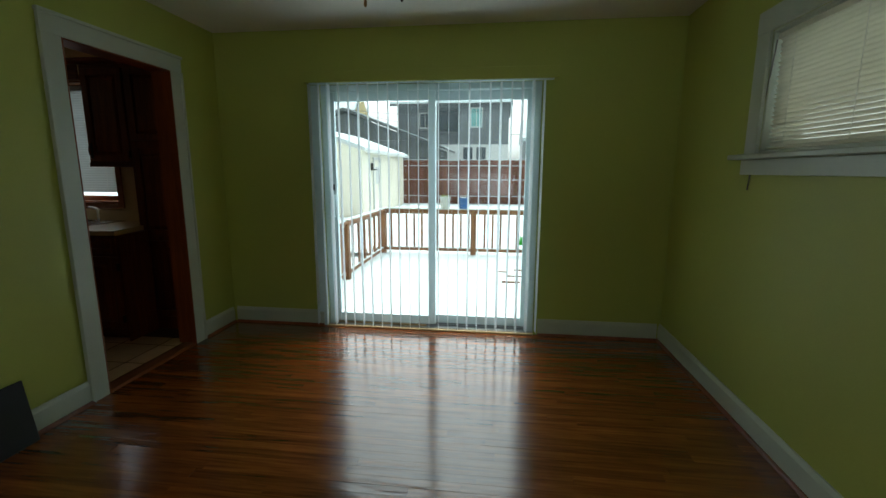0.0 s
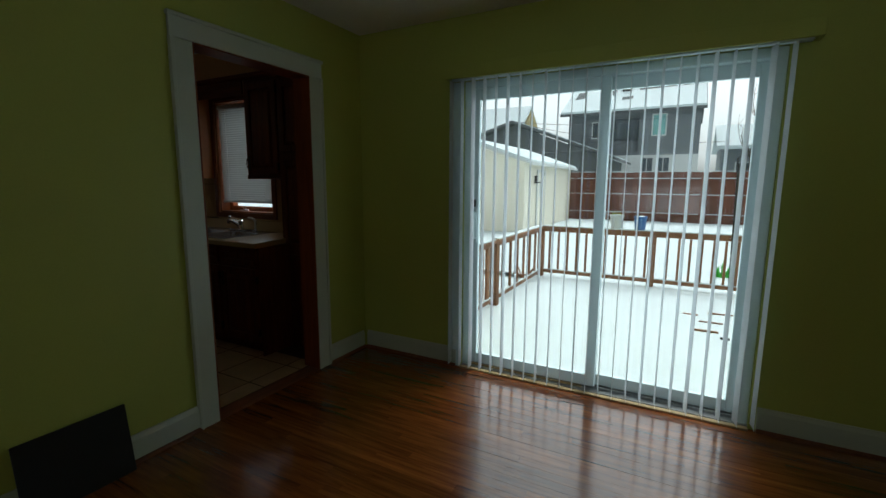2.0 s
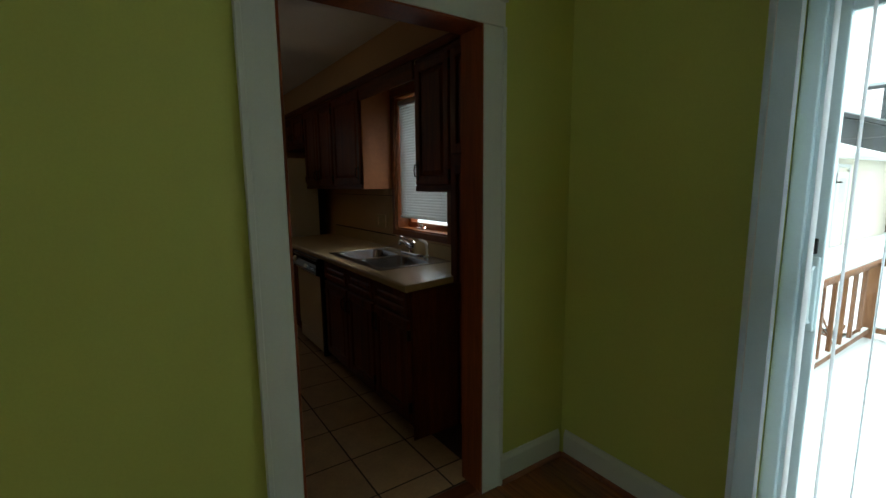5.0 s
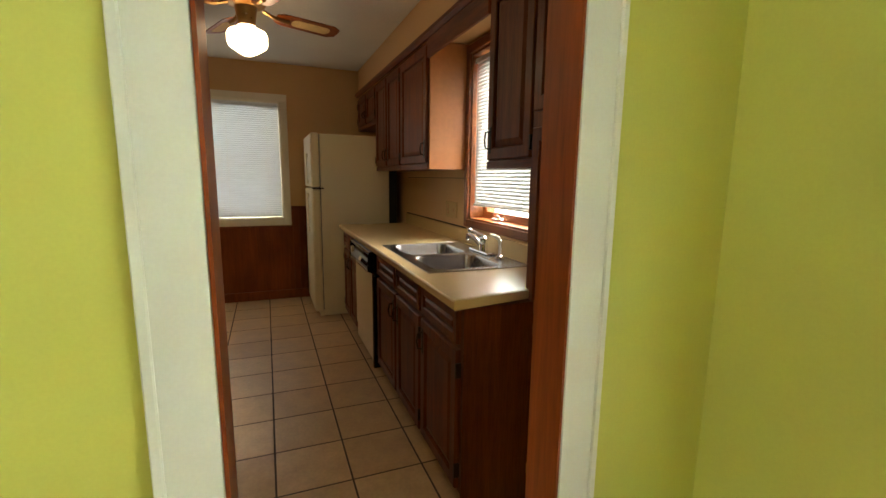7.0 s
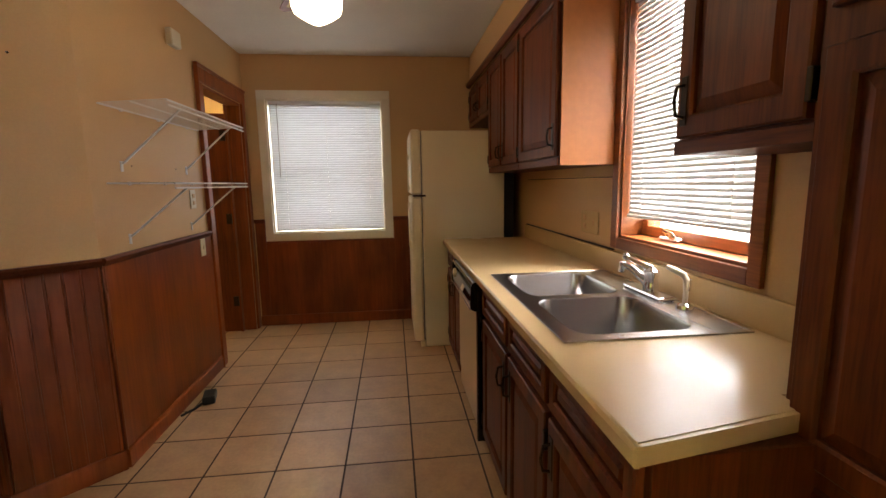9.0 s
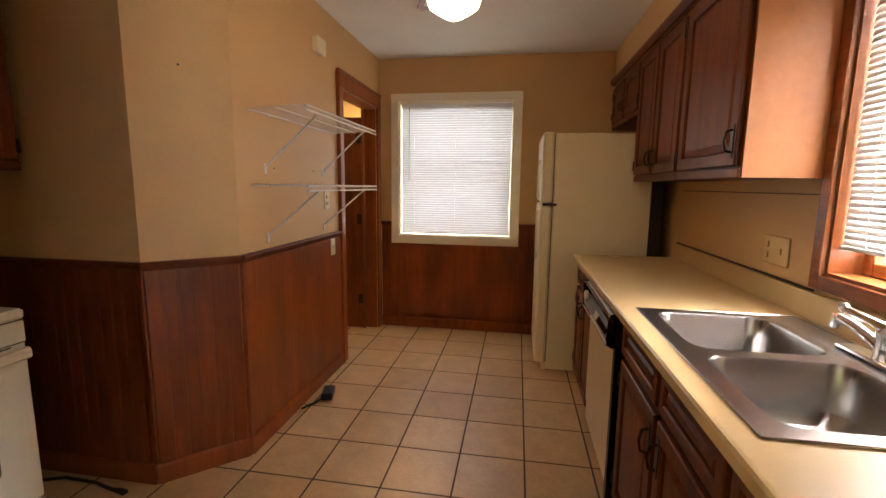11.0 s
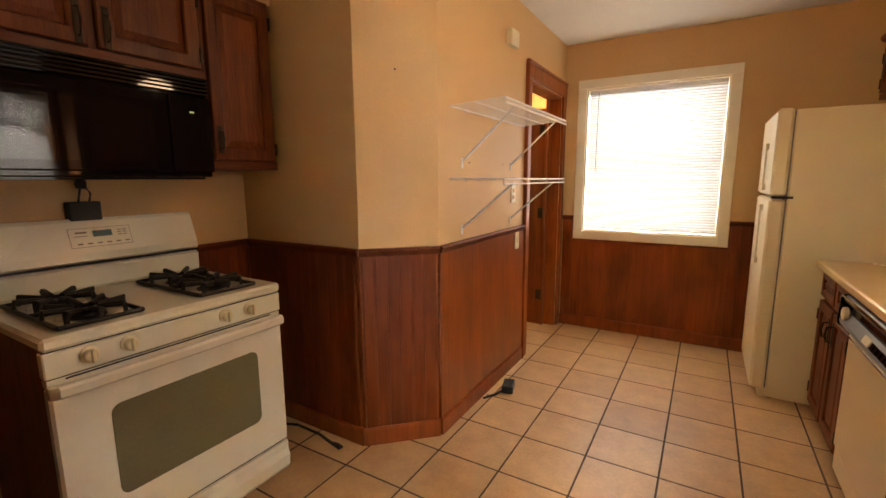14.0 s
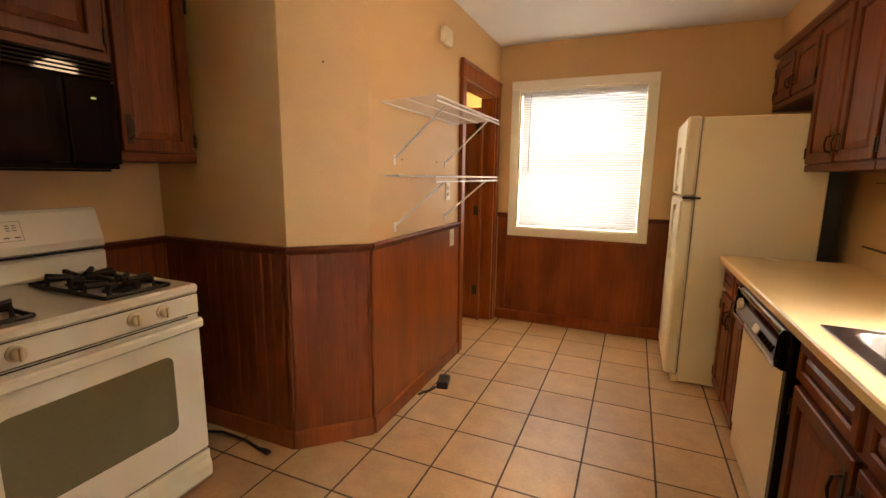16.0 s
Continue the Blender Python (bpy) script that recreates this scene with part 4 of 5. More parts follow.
# refrigerator
fr = thing("refrigerator", -6.04, 3.02, 0, "almond top-freezer refrigerator standing at the end of the worktop", "refrigerator")
part("body", boxes((-6.37, -5.655, 2.695, 3.34, 0.016, 1.725), bevel=0.006), M_FRIDGE, fr)
part("back_coil", boxes((-6.33, -5.67, 3.341, 3.42, 0.1, 1.7)), M_MATBLACK, fr)
part("lower_door", boxes((-6.37, -5.657, 2.61, 2.686, 0.06, 1.226), bevel=0.014), M_FRIDGE, fr)
part("freezer_door", boxes((-6.37, -5.657, 2.61, 2.686, 1.243, 1.735), bevel=0.014), M_FRIDGE, fr)
part("gasket", boxes((-6.36, -5.67, 2.6865, 2.6945, 0.07, 1.72)), M_PRINT, fr, "grey door gasket")
for z0, z1 in ((0.8, 1.18), (1.27, 1.56)):
    bm = bmesh.new()
    box(bm, -5.97, -5.935, 2.592, 2.602, z0, z1, 0.004, 2)
    box(bm, -5.97, -5.935, 2.6, 2.611, z0, z0 + 0.04, 0.004)
    box(bm, -5.97, -5.935, 2.6, 2.611, z1 - 0.04, z1, 0.004)
    part("handle", bm, M_FRIDGE, fr)
part("hinge", boxes((-5.71, -5.648, 2.62, 2.72, 1.2275, 1.2415), bevel=0.002), M_BRONZE, fr, "dark steel middle hinge")
part("kick_grille", boxes((-6.35, -5.67, 2.66, 2.694, 0.004, 0.055), bevel=0.003), M_FRIDGE, fr)
for x in (-6.32, -5.69):
    for y in (2.72, 3.3):
        bm = bmesh.new()
        lathe(bm, [(0.018, 0.0), (0.018, 0.016)], x, y, 0.0, 12)
        part("foot", bm, M_MATBLACK, fr)

# stove
st = thing("stove", -3.3, 0.4, 0, "cream white gas stove with black grates", "stove")
SX0, SX1 = -3.705, -2.895
part("body", boxes((SX0 + 0.01, SX1 - 0.01, 0.07, 0.69, 0.04, 0.872)), M_CAB, st, "brown side panels")
part("cooktop", boxes((SX0, SX1, 0.07, 0.735, 0.873, 0.912), bevel=0.01), M_WHITE, st)
part("control_panel", boxes((SX0 + 0.002, SX1 - 0.002, 0.69, 0.728, 0.79, 0.868), bevel=0.004), M_WHITE, st)
od = part("oven_door", boxes((SX0 + 0.004, SX1 - 0.004, 0.69, 0.73, 0.185, 0.762), bevel=0.008), M_WHITE, st)
bm = bmesh.new()
prism(bm, rounded(-3.572, -3.042, 0.335, 0.65, 0.03), "y", 0.728, 0.7325)
part("window", bm, M_BLACKGLASS, od, "dark greenish oven window")
bm = bmesh.new()
hp = [(SX0 + 0.004, 0.735, 0.752), (SX0 + 0.02, 0.758, 0.757), (SX0 + 0.1, 0.772, 0.76), (-3.3, 0.78, 0.762), (SX1 - 0.1, 0.772, 0.76), (SX1 - 0.02, 0.758, 0.757), (SX1 - 0.004, 0.735, 0.752)]
prof = [(-0.017, -0.012), (-0.013, -0.018), (0.008, -0.02), (0.016, -0.012), (0.016, 0.01), (0.008, 0.018), (-0.013, 0.018), (-0.017, 0.012)]
rings = [[bm.verts.new((p[0], p[1] - 0.004 + v, p[2] + w)) for v, w in prof] for p in hp]
for u, w in zip(rings, rings[1:]):
    for k in range(8):
        bm.faces.new((u[k], u[(k + 1) % 8], w[(k + 1) % 8], w[k]))
bm.faces.new(rings[0])
bm.faces.new(rings[-1][::-1])
part("handle", bm, M_WHITE, od, smooth=True)
part("vent_gap", boxes((SX0 + 0.006, SX1 - 0.006, 0.69, 0.722, 0.764, 0.786)), M_WHITE, st)
part("vent_slot", boxes((SX0 + 0.05, SX1 - 0.05, 0.7215, 0.7235, 0.778, 0.783)), M_MATBLACK, st)
bm = bmesh.new()
prism(bm, [(0.69, 0.04), (0.722, 0.04), (0.735, 0.06), (0.738, 0.11), (0.728, 0.14), (0.728, 0.176), (0.69, 0.176)], "x", SX0 + 0.006, SX1 - 0.006)
part("drawer", bm, M_WHITE, st)
part("panel_gap", boxes((SX0 + 0.006, SX1 - 0.006, 0.69, 0.724, 0.8685, 0.8728), (SX0 + 0.006, SX1 - 0.006, 0.69, 0.7215, 0.7865, 0.7895)), M_MATBLACK, st, "dark gaps round the control panel")
part("drawer_gap", boxes((SX0 + 0.02, SX1 - 0.02, 0.691, 0.715, 0.1765, 0.1845)), M_MATBLACK, st)
for x in (SX0 + 0.152, SX0 + 0.258, SX1 - 0.219, SX1 - 0.112):
    bm = bmesh.new()
    lathe(bm, [(0.026, 0.0), (0.026, 0.006), (0.02, 0.009), (0.0185, 0.024), (0.015, 0.027)], 0, 0, 0, 20)
    box(bm, -0.005, 0.005, -0.02, 0.02, 0.02, 0.036, 0.002)
    bm.transform(Matrix.Translation((x, 0.7285, 0.834)) @ Matrix.Rotation(radians(-90), 4, "X"))
    part("knob", bm, M_CREAM, st, "cream control knob", True)
bm = bmesh.new()
prism(bm, [(0.06, 0.905), (0.13, 0.905), (0.145, 0.925), (0.148, 1.0), (0.128, 1.012), (0.15, 1.03), (0.148, 1.06), (0.105, 1.185), (0.09, 1.197), (0.06, 1.197)], "x", SX0 + 0.005, SX1 - 0.005)
bg = part("backguard", bm, M_WHITE, st)
tl = Matrix.Translation((0, 0.151, 1.06)) @ Matrix.Rotation(radians(19), 4, "X")
for nm, r, mt in (("label_panel", (-3.42, -3.2, -0.001, 0.001, 0.025, 0.105), M_WHITE), ("display", (-3.35, -3.282, 0.001, 0.0025, 0.066, 0.092), M_BLUELCD)):
    bm = boxes(r)
    bm.transform(tl)
    part(nm, bm, mt, bg)
for r in [(-3.41 + k * 0.034, -3.392 + k * 0.034, 0.036, 0.042) for k in range(6)] + [(-3.405 + 0.02 * k, -3.391 + 0.02 * k, z, z + 0.004) for k in range(2) for z in (0.066, 0.076, 0.086)] + [(-3.262, -3.222, 0.083, 0.09), (-3.265, -3.215, 0.07, 0.0725)]:
    bm = boxes((r[0], r[1], 0.001, 0.002, r[2], r[3]))
    bm.transform(tl)
    part("printed_mark", bm, M_PRINT, bg)
bm = boxes((-3.42, -3.2, 0.001, 0.0016, 0.025, 0.0265), (-3.42, -3.2, 0.001, 0.0016, 0.1035, 0.105), (-3.42, -3.4185, 0.001, 0.0016, 0.0266, 0.1034), (-3.2015, -3.2, 0.001, 0.0016, 0.0266, 0.1034))
bm.transform(tl)
part("panel_outline", bm, M_PRINT, bg)
part("shadow_line", boxes((SX0 + 0.01, SX1 - 0.01, 0.1275, 0.1495, 1.013, 1.0225)), M_MATBLACK, bg)


def grate(x0, x1, y0, y1):
    bm = bmesh.new()
    z = 0.938
    for p, q in (((x0, y0), (x1, y0)), ((x1, y0), (x1, y1)), ((x1, y1), (x0, y1)), ((x0, y1), (x0, y0))):
        tube(bm, [(*p, 0.922), (*q, 0.922)], 0.0075, 6)
    my = (y0 + y1) / 2
    tube(bm, [(x0, my, 0.922), (x1, my, 0.922)], 0.0075, 6)
    for cy in ((y0 + my) / 2, (my + y1) / 2):
        cx = (x0 + x1) / 2
        for dx, dy in ((1, 0), (-1, 0), (0, 1), (0, -1), (0.7, 0.7), (-0.7, 0.7), (0.7, -0.7), (-0.7, -0.7)):
            ex, ey = cx + dx * (x1 - x0) / 2, cy + dy * (my - y0) / 2
            tube(bm, [(ex, ey, 0.92), (ex * 0.97 + cx * 0.03, ey * 0.97 + cy * 0.03, z + 0.012), (cx + dx * 0.035, cy + dy * 0.035, z + 0.005)], [0.0075, 0.0115, 0.009], 6)
    g = part("grate", bm, M_MATBLACK, st, "black cast iron grate")
    for cy in ((y0 + my) / 2, (my + y1) / 2):
        bm = bmesh.new()
        lathe(bm, [(0.055, 0.913), (0.055, 0.916), (0.038, 0.918), (0.036, 0.928), (0.03, 0.932), (0.002, 0.933)], (x0 + x1) / 2, cy, 0, 20)
        part("burner", bm, M_MATBLACK, st, "black burner cap", True)
    for k in range(2):
        bm = bmesh.new()
        lathe(bm, [(0.085, 0.9122), (0.08, 0.916), (0.065, 0.9135)], (x0 + x1) / 2, ((y0 + my) / 2, (my + y1) / 2)[k], 0, 24)
        part("drip_ring", bm, M_WHITE, st, smooth=True)


grate(-3.615, -3.385, 0.22, 0.685)
grate(-3.185, -2.955, 0.22, 0.685)

# microwave over the stove
mw = thing("microwave", -3.25, 0.25, 1.36, "gloss black over-the-range microwave oven", "microwave")
MX0, MX1 = -3.635, -2.86
part("body", boxes((MX0, MX1, 0.055, 0.43, 1.365, 1.772), bevel=0.004), M_BLACK, mw)
md = part("door", boxes((-3.46, MX1, 0.431, 0.452, 1.385, 1.69), bevel=0.005), M_BLACK, mw)
bm = bmesh.new()
prism(bm, rounded(-3.4, -2.92, 1.42, 1.63, 0.012), "y", 0.4515, 0.4535)
part("window", bm, M_MWGLASS, md, "dark door window")
kp = part("keypad", boxes((MX0, -3.465, 0.431, 0.45, 1.385, 1.69), bevel=0.004), M_BLACK, mw)
part("clock", boxes((-3.562, -3.544, 0.4501, 0.4512, 1.623, 1.629)), M_GREENLCD, kp, "small green clock digits")
for k in range(5):
    bm = bmesh.new()
    z = 1.7 + k * 0.0145
    prism(bm, [(0.431, z), (0.449, z - 0.001), (0.4515, z + 0.0012), (0.4513, z + 0.0085), (0.449, z + 0.0105), (0.431, z + 0.011)], "x", MX0 + 0.003, MX1 - 0.003)
    part("vent_slat", bm, M_BLACK, mw)
part("underside", boxes((MX0 + 0.03, MX1 - 0.03, 0.07, 0.42, 1.355, 1.364)), M_BLACK, mw)
GL = "cabinets above the stove"
wall_cabinet(MX0 - 0.022, MX1 + 0.005, 1.775, 2.195, 0.055, 0.38, 1, (-1, 1)[::-1], "stained wall cabinet above the microwave", GL, pull=0.12, hz=1.89)
wall_cabinet(-4.012, MX0 - 0.025, 1.4, 2.195, 0.055, 0.38, 1, (1,), "tall stained wall cabinet beside the microwave", GL)
pw = thing("power_adapter", -3.3, 0.06, 1.2, "black power adapter plugged in above the stove", "power adapter")
part("block", boxes((-3.335, -3.222, 0.052, 0.1, 1.185, 1.266), bevel=0.004), M_MATBLACK, pw)
bm = bmesh.new()
for x in (-3.3, -3.262):
    tube(bm, [(x, 0.085, 1.265), (x - 0.003, 0.097, 1.3), (x + (-3.281 - x) * 0.5, 0.092, 1.322), (-3.281, 0.075, 1.33)], 0.0045, 6)
lathe(bm, [(0.014, 0.0), (0.02, 0.01), (0.02, 0.03), (0.012, 0.04)], -3.281, 0.075, 1.318, 12)
part("cord", bm, M_MATBLACK, pw)


# wire shelves
def wire_shelf(z, rise, label):
    """A ventilated wire shelf; its front stands a little higher than its back by rise."""
    ob = thing("wire_shelf", -4.95, 1.17, z, label, "shelf", "wire shelves on the wall")
    x0, x1, y0, y1 = -5.45, -4.425, 1.172, 1.465
    zf = z + rise
    bm = bmesh.new()
    for k in range(41):
        x = x0 + (x1 - x0) * k / 40
        tube(bm, [(x, y0, z), (x, y1, zf), (x, y1 + 0.001, zf - 0.025)], 0.0015, 4)
    tagged(part("wire_grid", bm, M_WIRE, ob), kind="stuff")
    for y, zz, rad in ((y0 + 0.004, z - 0.003, 0.004), (y0 + 0.14, (z + zf) / 2 - 0.0035, 0.0035), (y1, zf - 0.003, 0.0045), (y1 + 0.003, zf - 0.026, 0.0045)):
        bm = bmesh.new()
        tube(bm, [(x0 - 0.003, y, zz), (x1 + 0.003, y, zz)], rad, 6)
        part("rail", bm, M_WIRE, ob)
    for x in (-5.24, -4.56):
        bm = bmesh.new()
        tube(bm, [(x - 0.02, y1 - 0.012, zf - 0.022), (x, y0 + 0.012, z - 0.256), (x, y0 + 0.001, z - 0.262)], 0.0056, 6)
        box(bm, x - 0.009, x + 0.009, y0 - 0.006, y0 - 0.001, z - 0.3, z - 0.25, 0.001)
        part("bracket", bm, M_WIRE, ob)
    for x in (-5.3, -4.95, -4.6):
        part("wall_clip", boxes((x - 0.008, x + 0.008, 1.166, 1.178, z - 0.012, z + 0.006), bevel=0.002), M_WIRE, ob)


wire_shelf(1.708, 0.017, "white wire shelf on diagonal brackets, the upper one")
wire_shelf(1.354, -0.003, "white wire shelf on diagonal brackets, the lower one")


def plate(x, z, y, s, w, h, label, category, slots, mat=M_CREAM):
    ob = thing(category.replace(" ", "_"), x, y, z, label, category)
    pl = part("plate", boxes((x - w / 2, x + w / 2, *sorted((y + s * 0.0005, y + s * 0.007)), z - h / 2, z + h / 2), bevel=0.002), mat, ob)
    for dx, dz, sw, sh, mt in slots:
        part("insert", boxes((x + dx - sw / 2, x + dx + sw / 2, *sorted((y + s * 0.0072, y + s * 0.012)), z + dz - sh / 2, z + dz + sh / 2), bevel=0.001), mt, pl)
    return ob


plate(-5.29, 1.25, 1.165, 1, 0.075, 0.12, "ivory switch plate on the tan wall", "light switch", [(0, 0.022, 0.03, 0.025, M_TAN), (0, -0.022, 0.03, 0.025, M_TAN)])
plate(-5.34, 0.925, 1.179, 1, 0.07, 0.115, "ivory switch plate on the stained panel", "light switch", [(0, 0, 0.012, 0.025, M_CREAM)])
plate(-4.43, 1.115, NY, -1, 0.2, 0.115, "ivory outlet plate above the worktop", "outlet", [(-0.05, 0.022, 0.03, 0.026, M_TAN), (-0.05, -0.022, 0.03, 0.026, M_TAN), (0.05, 0, 0.012, 0.026, M_TAN)], M_COUNTER)
ch = thing("door_chime", -5.24, 1.166, 2.18, "small ivory door chime box high on the wall", "door chime")
part("cover", boxes((-5.26, -5.14, 1.166, 1.205, 2.165, 2.262), bevel=0.006), M_CREAM, ch)
bm = bmesh.new()
tube(bm, [(-4.18, 1.02, 1.85), (-4.168, 1.032, 1.845)], 0.004, 8)
tagged(part("wall_screw", bm, M_BRONZE), "small dark screw stuck in the tan wall", "screw")
for x in (-4.644, -5.104):
    bm = bmesh.new()
    tube(bm, [(x, 1.164, 1.438), (x, 1.17, 1.438)], 0.003, 8)
    tagged(part("wall_screw", bm, M_BRONZE), "small dark screw in the wall under a wire shelf", "screw")

# floor vent flap and cable
fv = thing("plug_adapter", -4.97, 1.26, 0.008, "black plastic plug lying on the tiles by the baseboard", "plug")
bm = bmesh.new()
box(bm, -0.065, 0.065, -0.036, 0.036, 0.0, 0.048, 0.009, 2)
bm.transform(Matrix.Translation((-4.965, 1.292, 0.009)) @ Matrix.Rotation(radians(15), 4, "Z"))
part("block", bm, M_MATBLACK, fv)
bm = bmesh.new()
tube(bm, [(-4.91, 1.27, 0.02), (-4.86, 1.25, 0.014), (-4.82, 1.225, 0.014), (-4.78, 1.205, 0.014)], 0.007, 6)
part("cord", bm, M_MATBLACK, fv)
bm = bmesh.new()
tube(bm, [(-3.8, 0.12, 0.016), (-3.93, 0.3, 0.015), (-3.99, 0.45, 0.015), (-3.985, 0.62, 0.016), (-3.96, 0.73, 0.015), (-3.955, 0.78, 0.018), (-3.95, 0.805, 0.016)], [0.007, 0.007, 0.007, 0.007, 0.008, 0.013, 0.014], 8)
tagged(part("power_cable", bm, M_MATBLACK, smooth=True), "black power cable lying on the tiles beside the stove", "cable")


# ---- ceiling fans ----
def ceiling_fan(cx, cy, angles, lit, label):
    ob = thing("ceiling_fan", cx, cy, CEIL, label, "ceiling fan")
    bm = bmesh.new()
    lathe(bm, [(0.075, 0.0), (0.07, -0.025), (0.035, -0.05), (0.016, -0.055), (0.016, -0.09)], cx, cy, CEIL - 0.001, 24)
    part("canopy", bm, M_BRASS, ob, smooth=True)
    bm = bmesh.new()
    lathe(bm, [(0.03, -0.085), (0.09, -0.095), (0.115, -0.12), (0.12, -0.16), (0.1, -0.19), (0.06, -0.2), (0.055, -0.235), (0.05, -0.27), (0.045, -0.3)], cx, cy, CEIL, 28)
    part("motor", bm, M_BRASS, ob, "antique brass motor housing", True)
    for a in angles:
        m = Matrix.Translation((cx, cy, CEIL - 0.215)) @ Matrix.Rotation(radians(a), 4, "Z") @ Matrix.Rotation(radians(-13), 4, "X")
        out = [(0.17, -0.035), (0.21, -0.058), (0.3, -0.062), (0.53, -0.066), (0.575, -0.04), (0.578, 0.0), (0.575, 0.04), (0.53, 0.066), (0.3, 0.062), (0.21, 0.058), (0.17, 0.035)]
        bm = bmesh.new()
        prism(bm, out, "z", -0.003, 0.003)
        bm.transform(m)
        bl = part("blade", bm, M_JAMB, ob, "brown wooden blade")
        bm = bmesh.new()
        prism(bm, rounded(0.27, 0.52, -0.036, 0.036, 0.03, 4), "z", -0.0045, 0.0045)
        bm.transform(m)
        part("cane_insert", bm, M_CANE, bl, "tan woven cane insert")
        bm = bmesh.new()
        tube(bm, [(0.1, 0, 0.02), (0.14, 0, 0.004), (0.17, 0, -0.006), (0.25, 0, -0.008)], [0.012, 0.009, 0.012, 0.016], 8)
        bm.transform(m)
        part("blade_arm", bm, M_BRASS, ob, "antique brass blade arm", True)
    if lit:
        bm = bmesh.new()
        lathe(bm, [(0.004, -0.462), (0.02, -0.46), (0.045, -0.448), (0.075, -0.43), (0.1, -0.412), (0.108, -0.39), (0.109, -0.352), (0.1, -0.33), (0.075, -0.318), (0.05, -0.31), (0.048, -0.3)], cx, cy, CEIL, 32)
        part("globe", bm, M_GLOBE, ob, "lit white opal glass globe", True)
    for dx, dy, n, mt in ((-0.075, 0.0, 0.44, M_BRASS), (0.075, -0.01, 0.43, M_BRONZE)) if not lit else ():
        bm = bmesh.new()
        tube(bm, [(cx + dx * 0.6, cy + dy, CEIL - 0.25), (cx + dx, cy + dy, CEIL - 0.27), (cx + dx, cy + dy, CEIL - n)], 0.0014, 5)
        lathe(bm, [(0.002, 0.0), (0.006, -0.012), (0.007, -0.025), (0.003, -0.034)], cx + dx, cy + dy, CEIL - n, 10)
        part("pull_chain", bm, mt, ob, "pull chain with a small fob")


ceiling_fan(-4.32, 2.167, (112, 22, -68, -158), True, "brown bladed ceiling fan with a lit glass globe")
ceiling_fan(-0.43, 1.7, (20, 110, 200, 290), False, "ceiling fan with two hanging pull chains")

# dark panel leaning on the dining wall
bm = bmesh.new()
box(bm, -0.006, 0.006, 1.235, 1.645, 0.0, 0.325, 0.003)
bm.transform(Matrix.Translation((-2.262, 0, 0.004)) @ Matrix.Rotation(radians(-9), 4, "Y"))
tagged(part("black_board", bm, M_MATBLACK), "matt black board leaning against the green wall", "board")


# ---- outdoors ----
def sheet(name, x0, x1, y0, y1, nx, ny, z, amp, mat, label, kind, keep=None):
    bm = bmesh.new()
    vs = {}
    for i in range(nx + 1):
        for j in range(ny + 1):
            x, y = x0 + (x1 - x0) * i / nx, y0 + (y1 - y0) * j / ny
            vs[i, j] = bm.verts.new((x, y, z + amp * noise.noise((x * 0.6, y * 0.6, 3.0)) + amp * 0.4 * noise.noise((x * 2.3, y * 2.3, 7.0))))
    for i in range(nx):
        for j in range(ny):
            bm.faces.new((vs[i, j], vs[i + 1, j], vs[i + 1, j + 1], vs[i, j + 1]))
    ob = part(name, bm, mat, smooth=True)
    return tagged(ob, label, kind=kind)


sheet("ground", -400, 400, -300, 500, 160, 160, -0.24, 0.0, M_SNOW, "flat ground under fresh snow", "structure")
yard = sheet("snow_cover", -6, 10, 7.8, 21.5, 40, 36, -0.17, 0.05, M_SNOW, "uneven fresh snow over the yard", "structure")

DZ = -0.1
deck = thing("deck", 0.6, 5.6, -0.2, "low wooden deck covered with snow", "deck")
tagged(deck, kind="structure")
part("frame", boxes((-2.1, 3.1, 3.7, 7.62, -0.24, DZ - 0.03)), M_CEDAR, deck)
bm = bmesh.new()
vs = {}
for i in range(53):
    for j in range(41):
        x, y = -2.1 + 5.2 * i / 52, 3.7 + 3.92 * j / 40
        vs[i, j] = bm.verts.new((x, y, DZ + 0.012 + 0.012 * noise.noise((x * 1.7, y * 1.7, 1)) + 0.006 * noise.noise((x * 6, y * 6, 4))))
for i in range(52):
    for j in range(40):
        bm.faces.new((vs[i, j], vs[i + 1, j], vs[i + 1, j + 1], vs[i, j + 1]))
part("snow_layer", bm, M_SNOW, deck, "fresh snow", True)

for x0, x1, y in ((0.12, 0.36, 5.62), (0.2, 0.42, 5.95), (0.3, 0.55, 6.35), (0.05, 0.2, 6.2)):
    bm = boxes((x0, x1, y - 0.012, y + 0.012, DZ - 0.02, DZ + 0.024), bevel=0.003)
    part("bare_board", bm, M_CEDAR, deck, "bare strip of wet deck board")
POST = mesh_of("post", boxes((-0.045, 0.045, -0.045, 0.045, 0.0, 0.8), bevel=0.004), M_CEDAR)
BALUSTER = mesh_of("baluster", boxes((-0.015, 0.015, -0.015, 0.015, 0.07, 0.72)), M_CEDAR)
WIDEBALUSTER = mesh_of("baluster", boxes((-0.012, 0.012, -0.04, 0.04, 0.07, 0.72)), M_CEDAR)


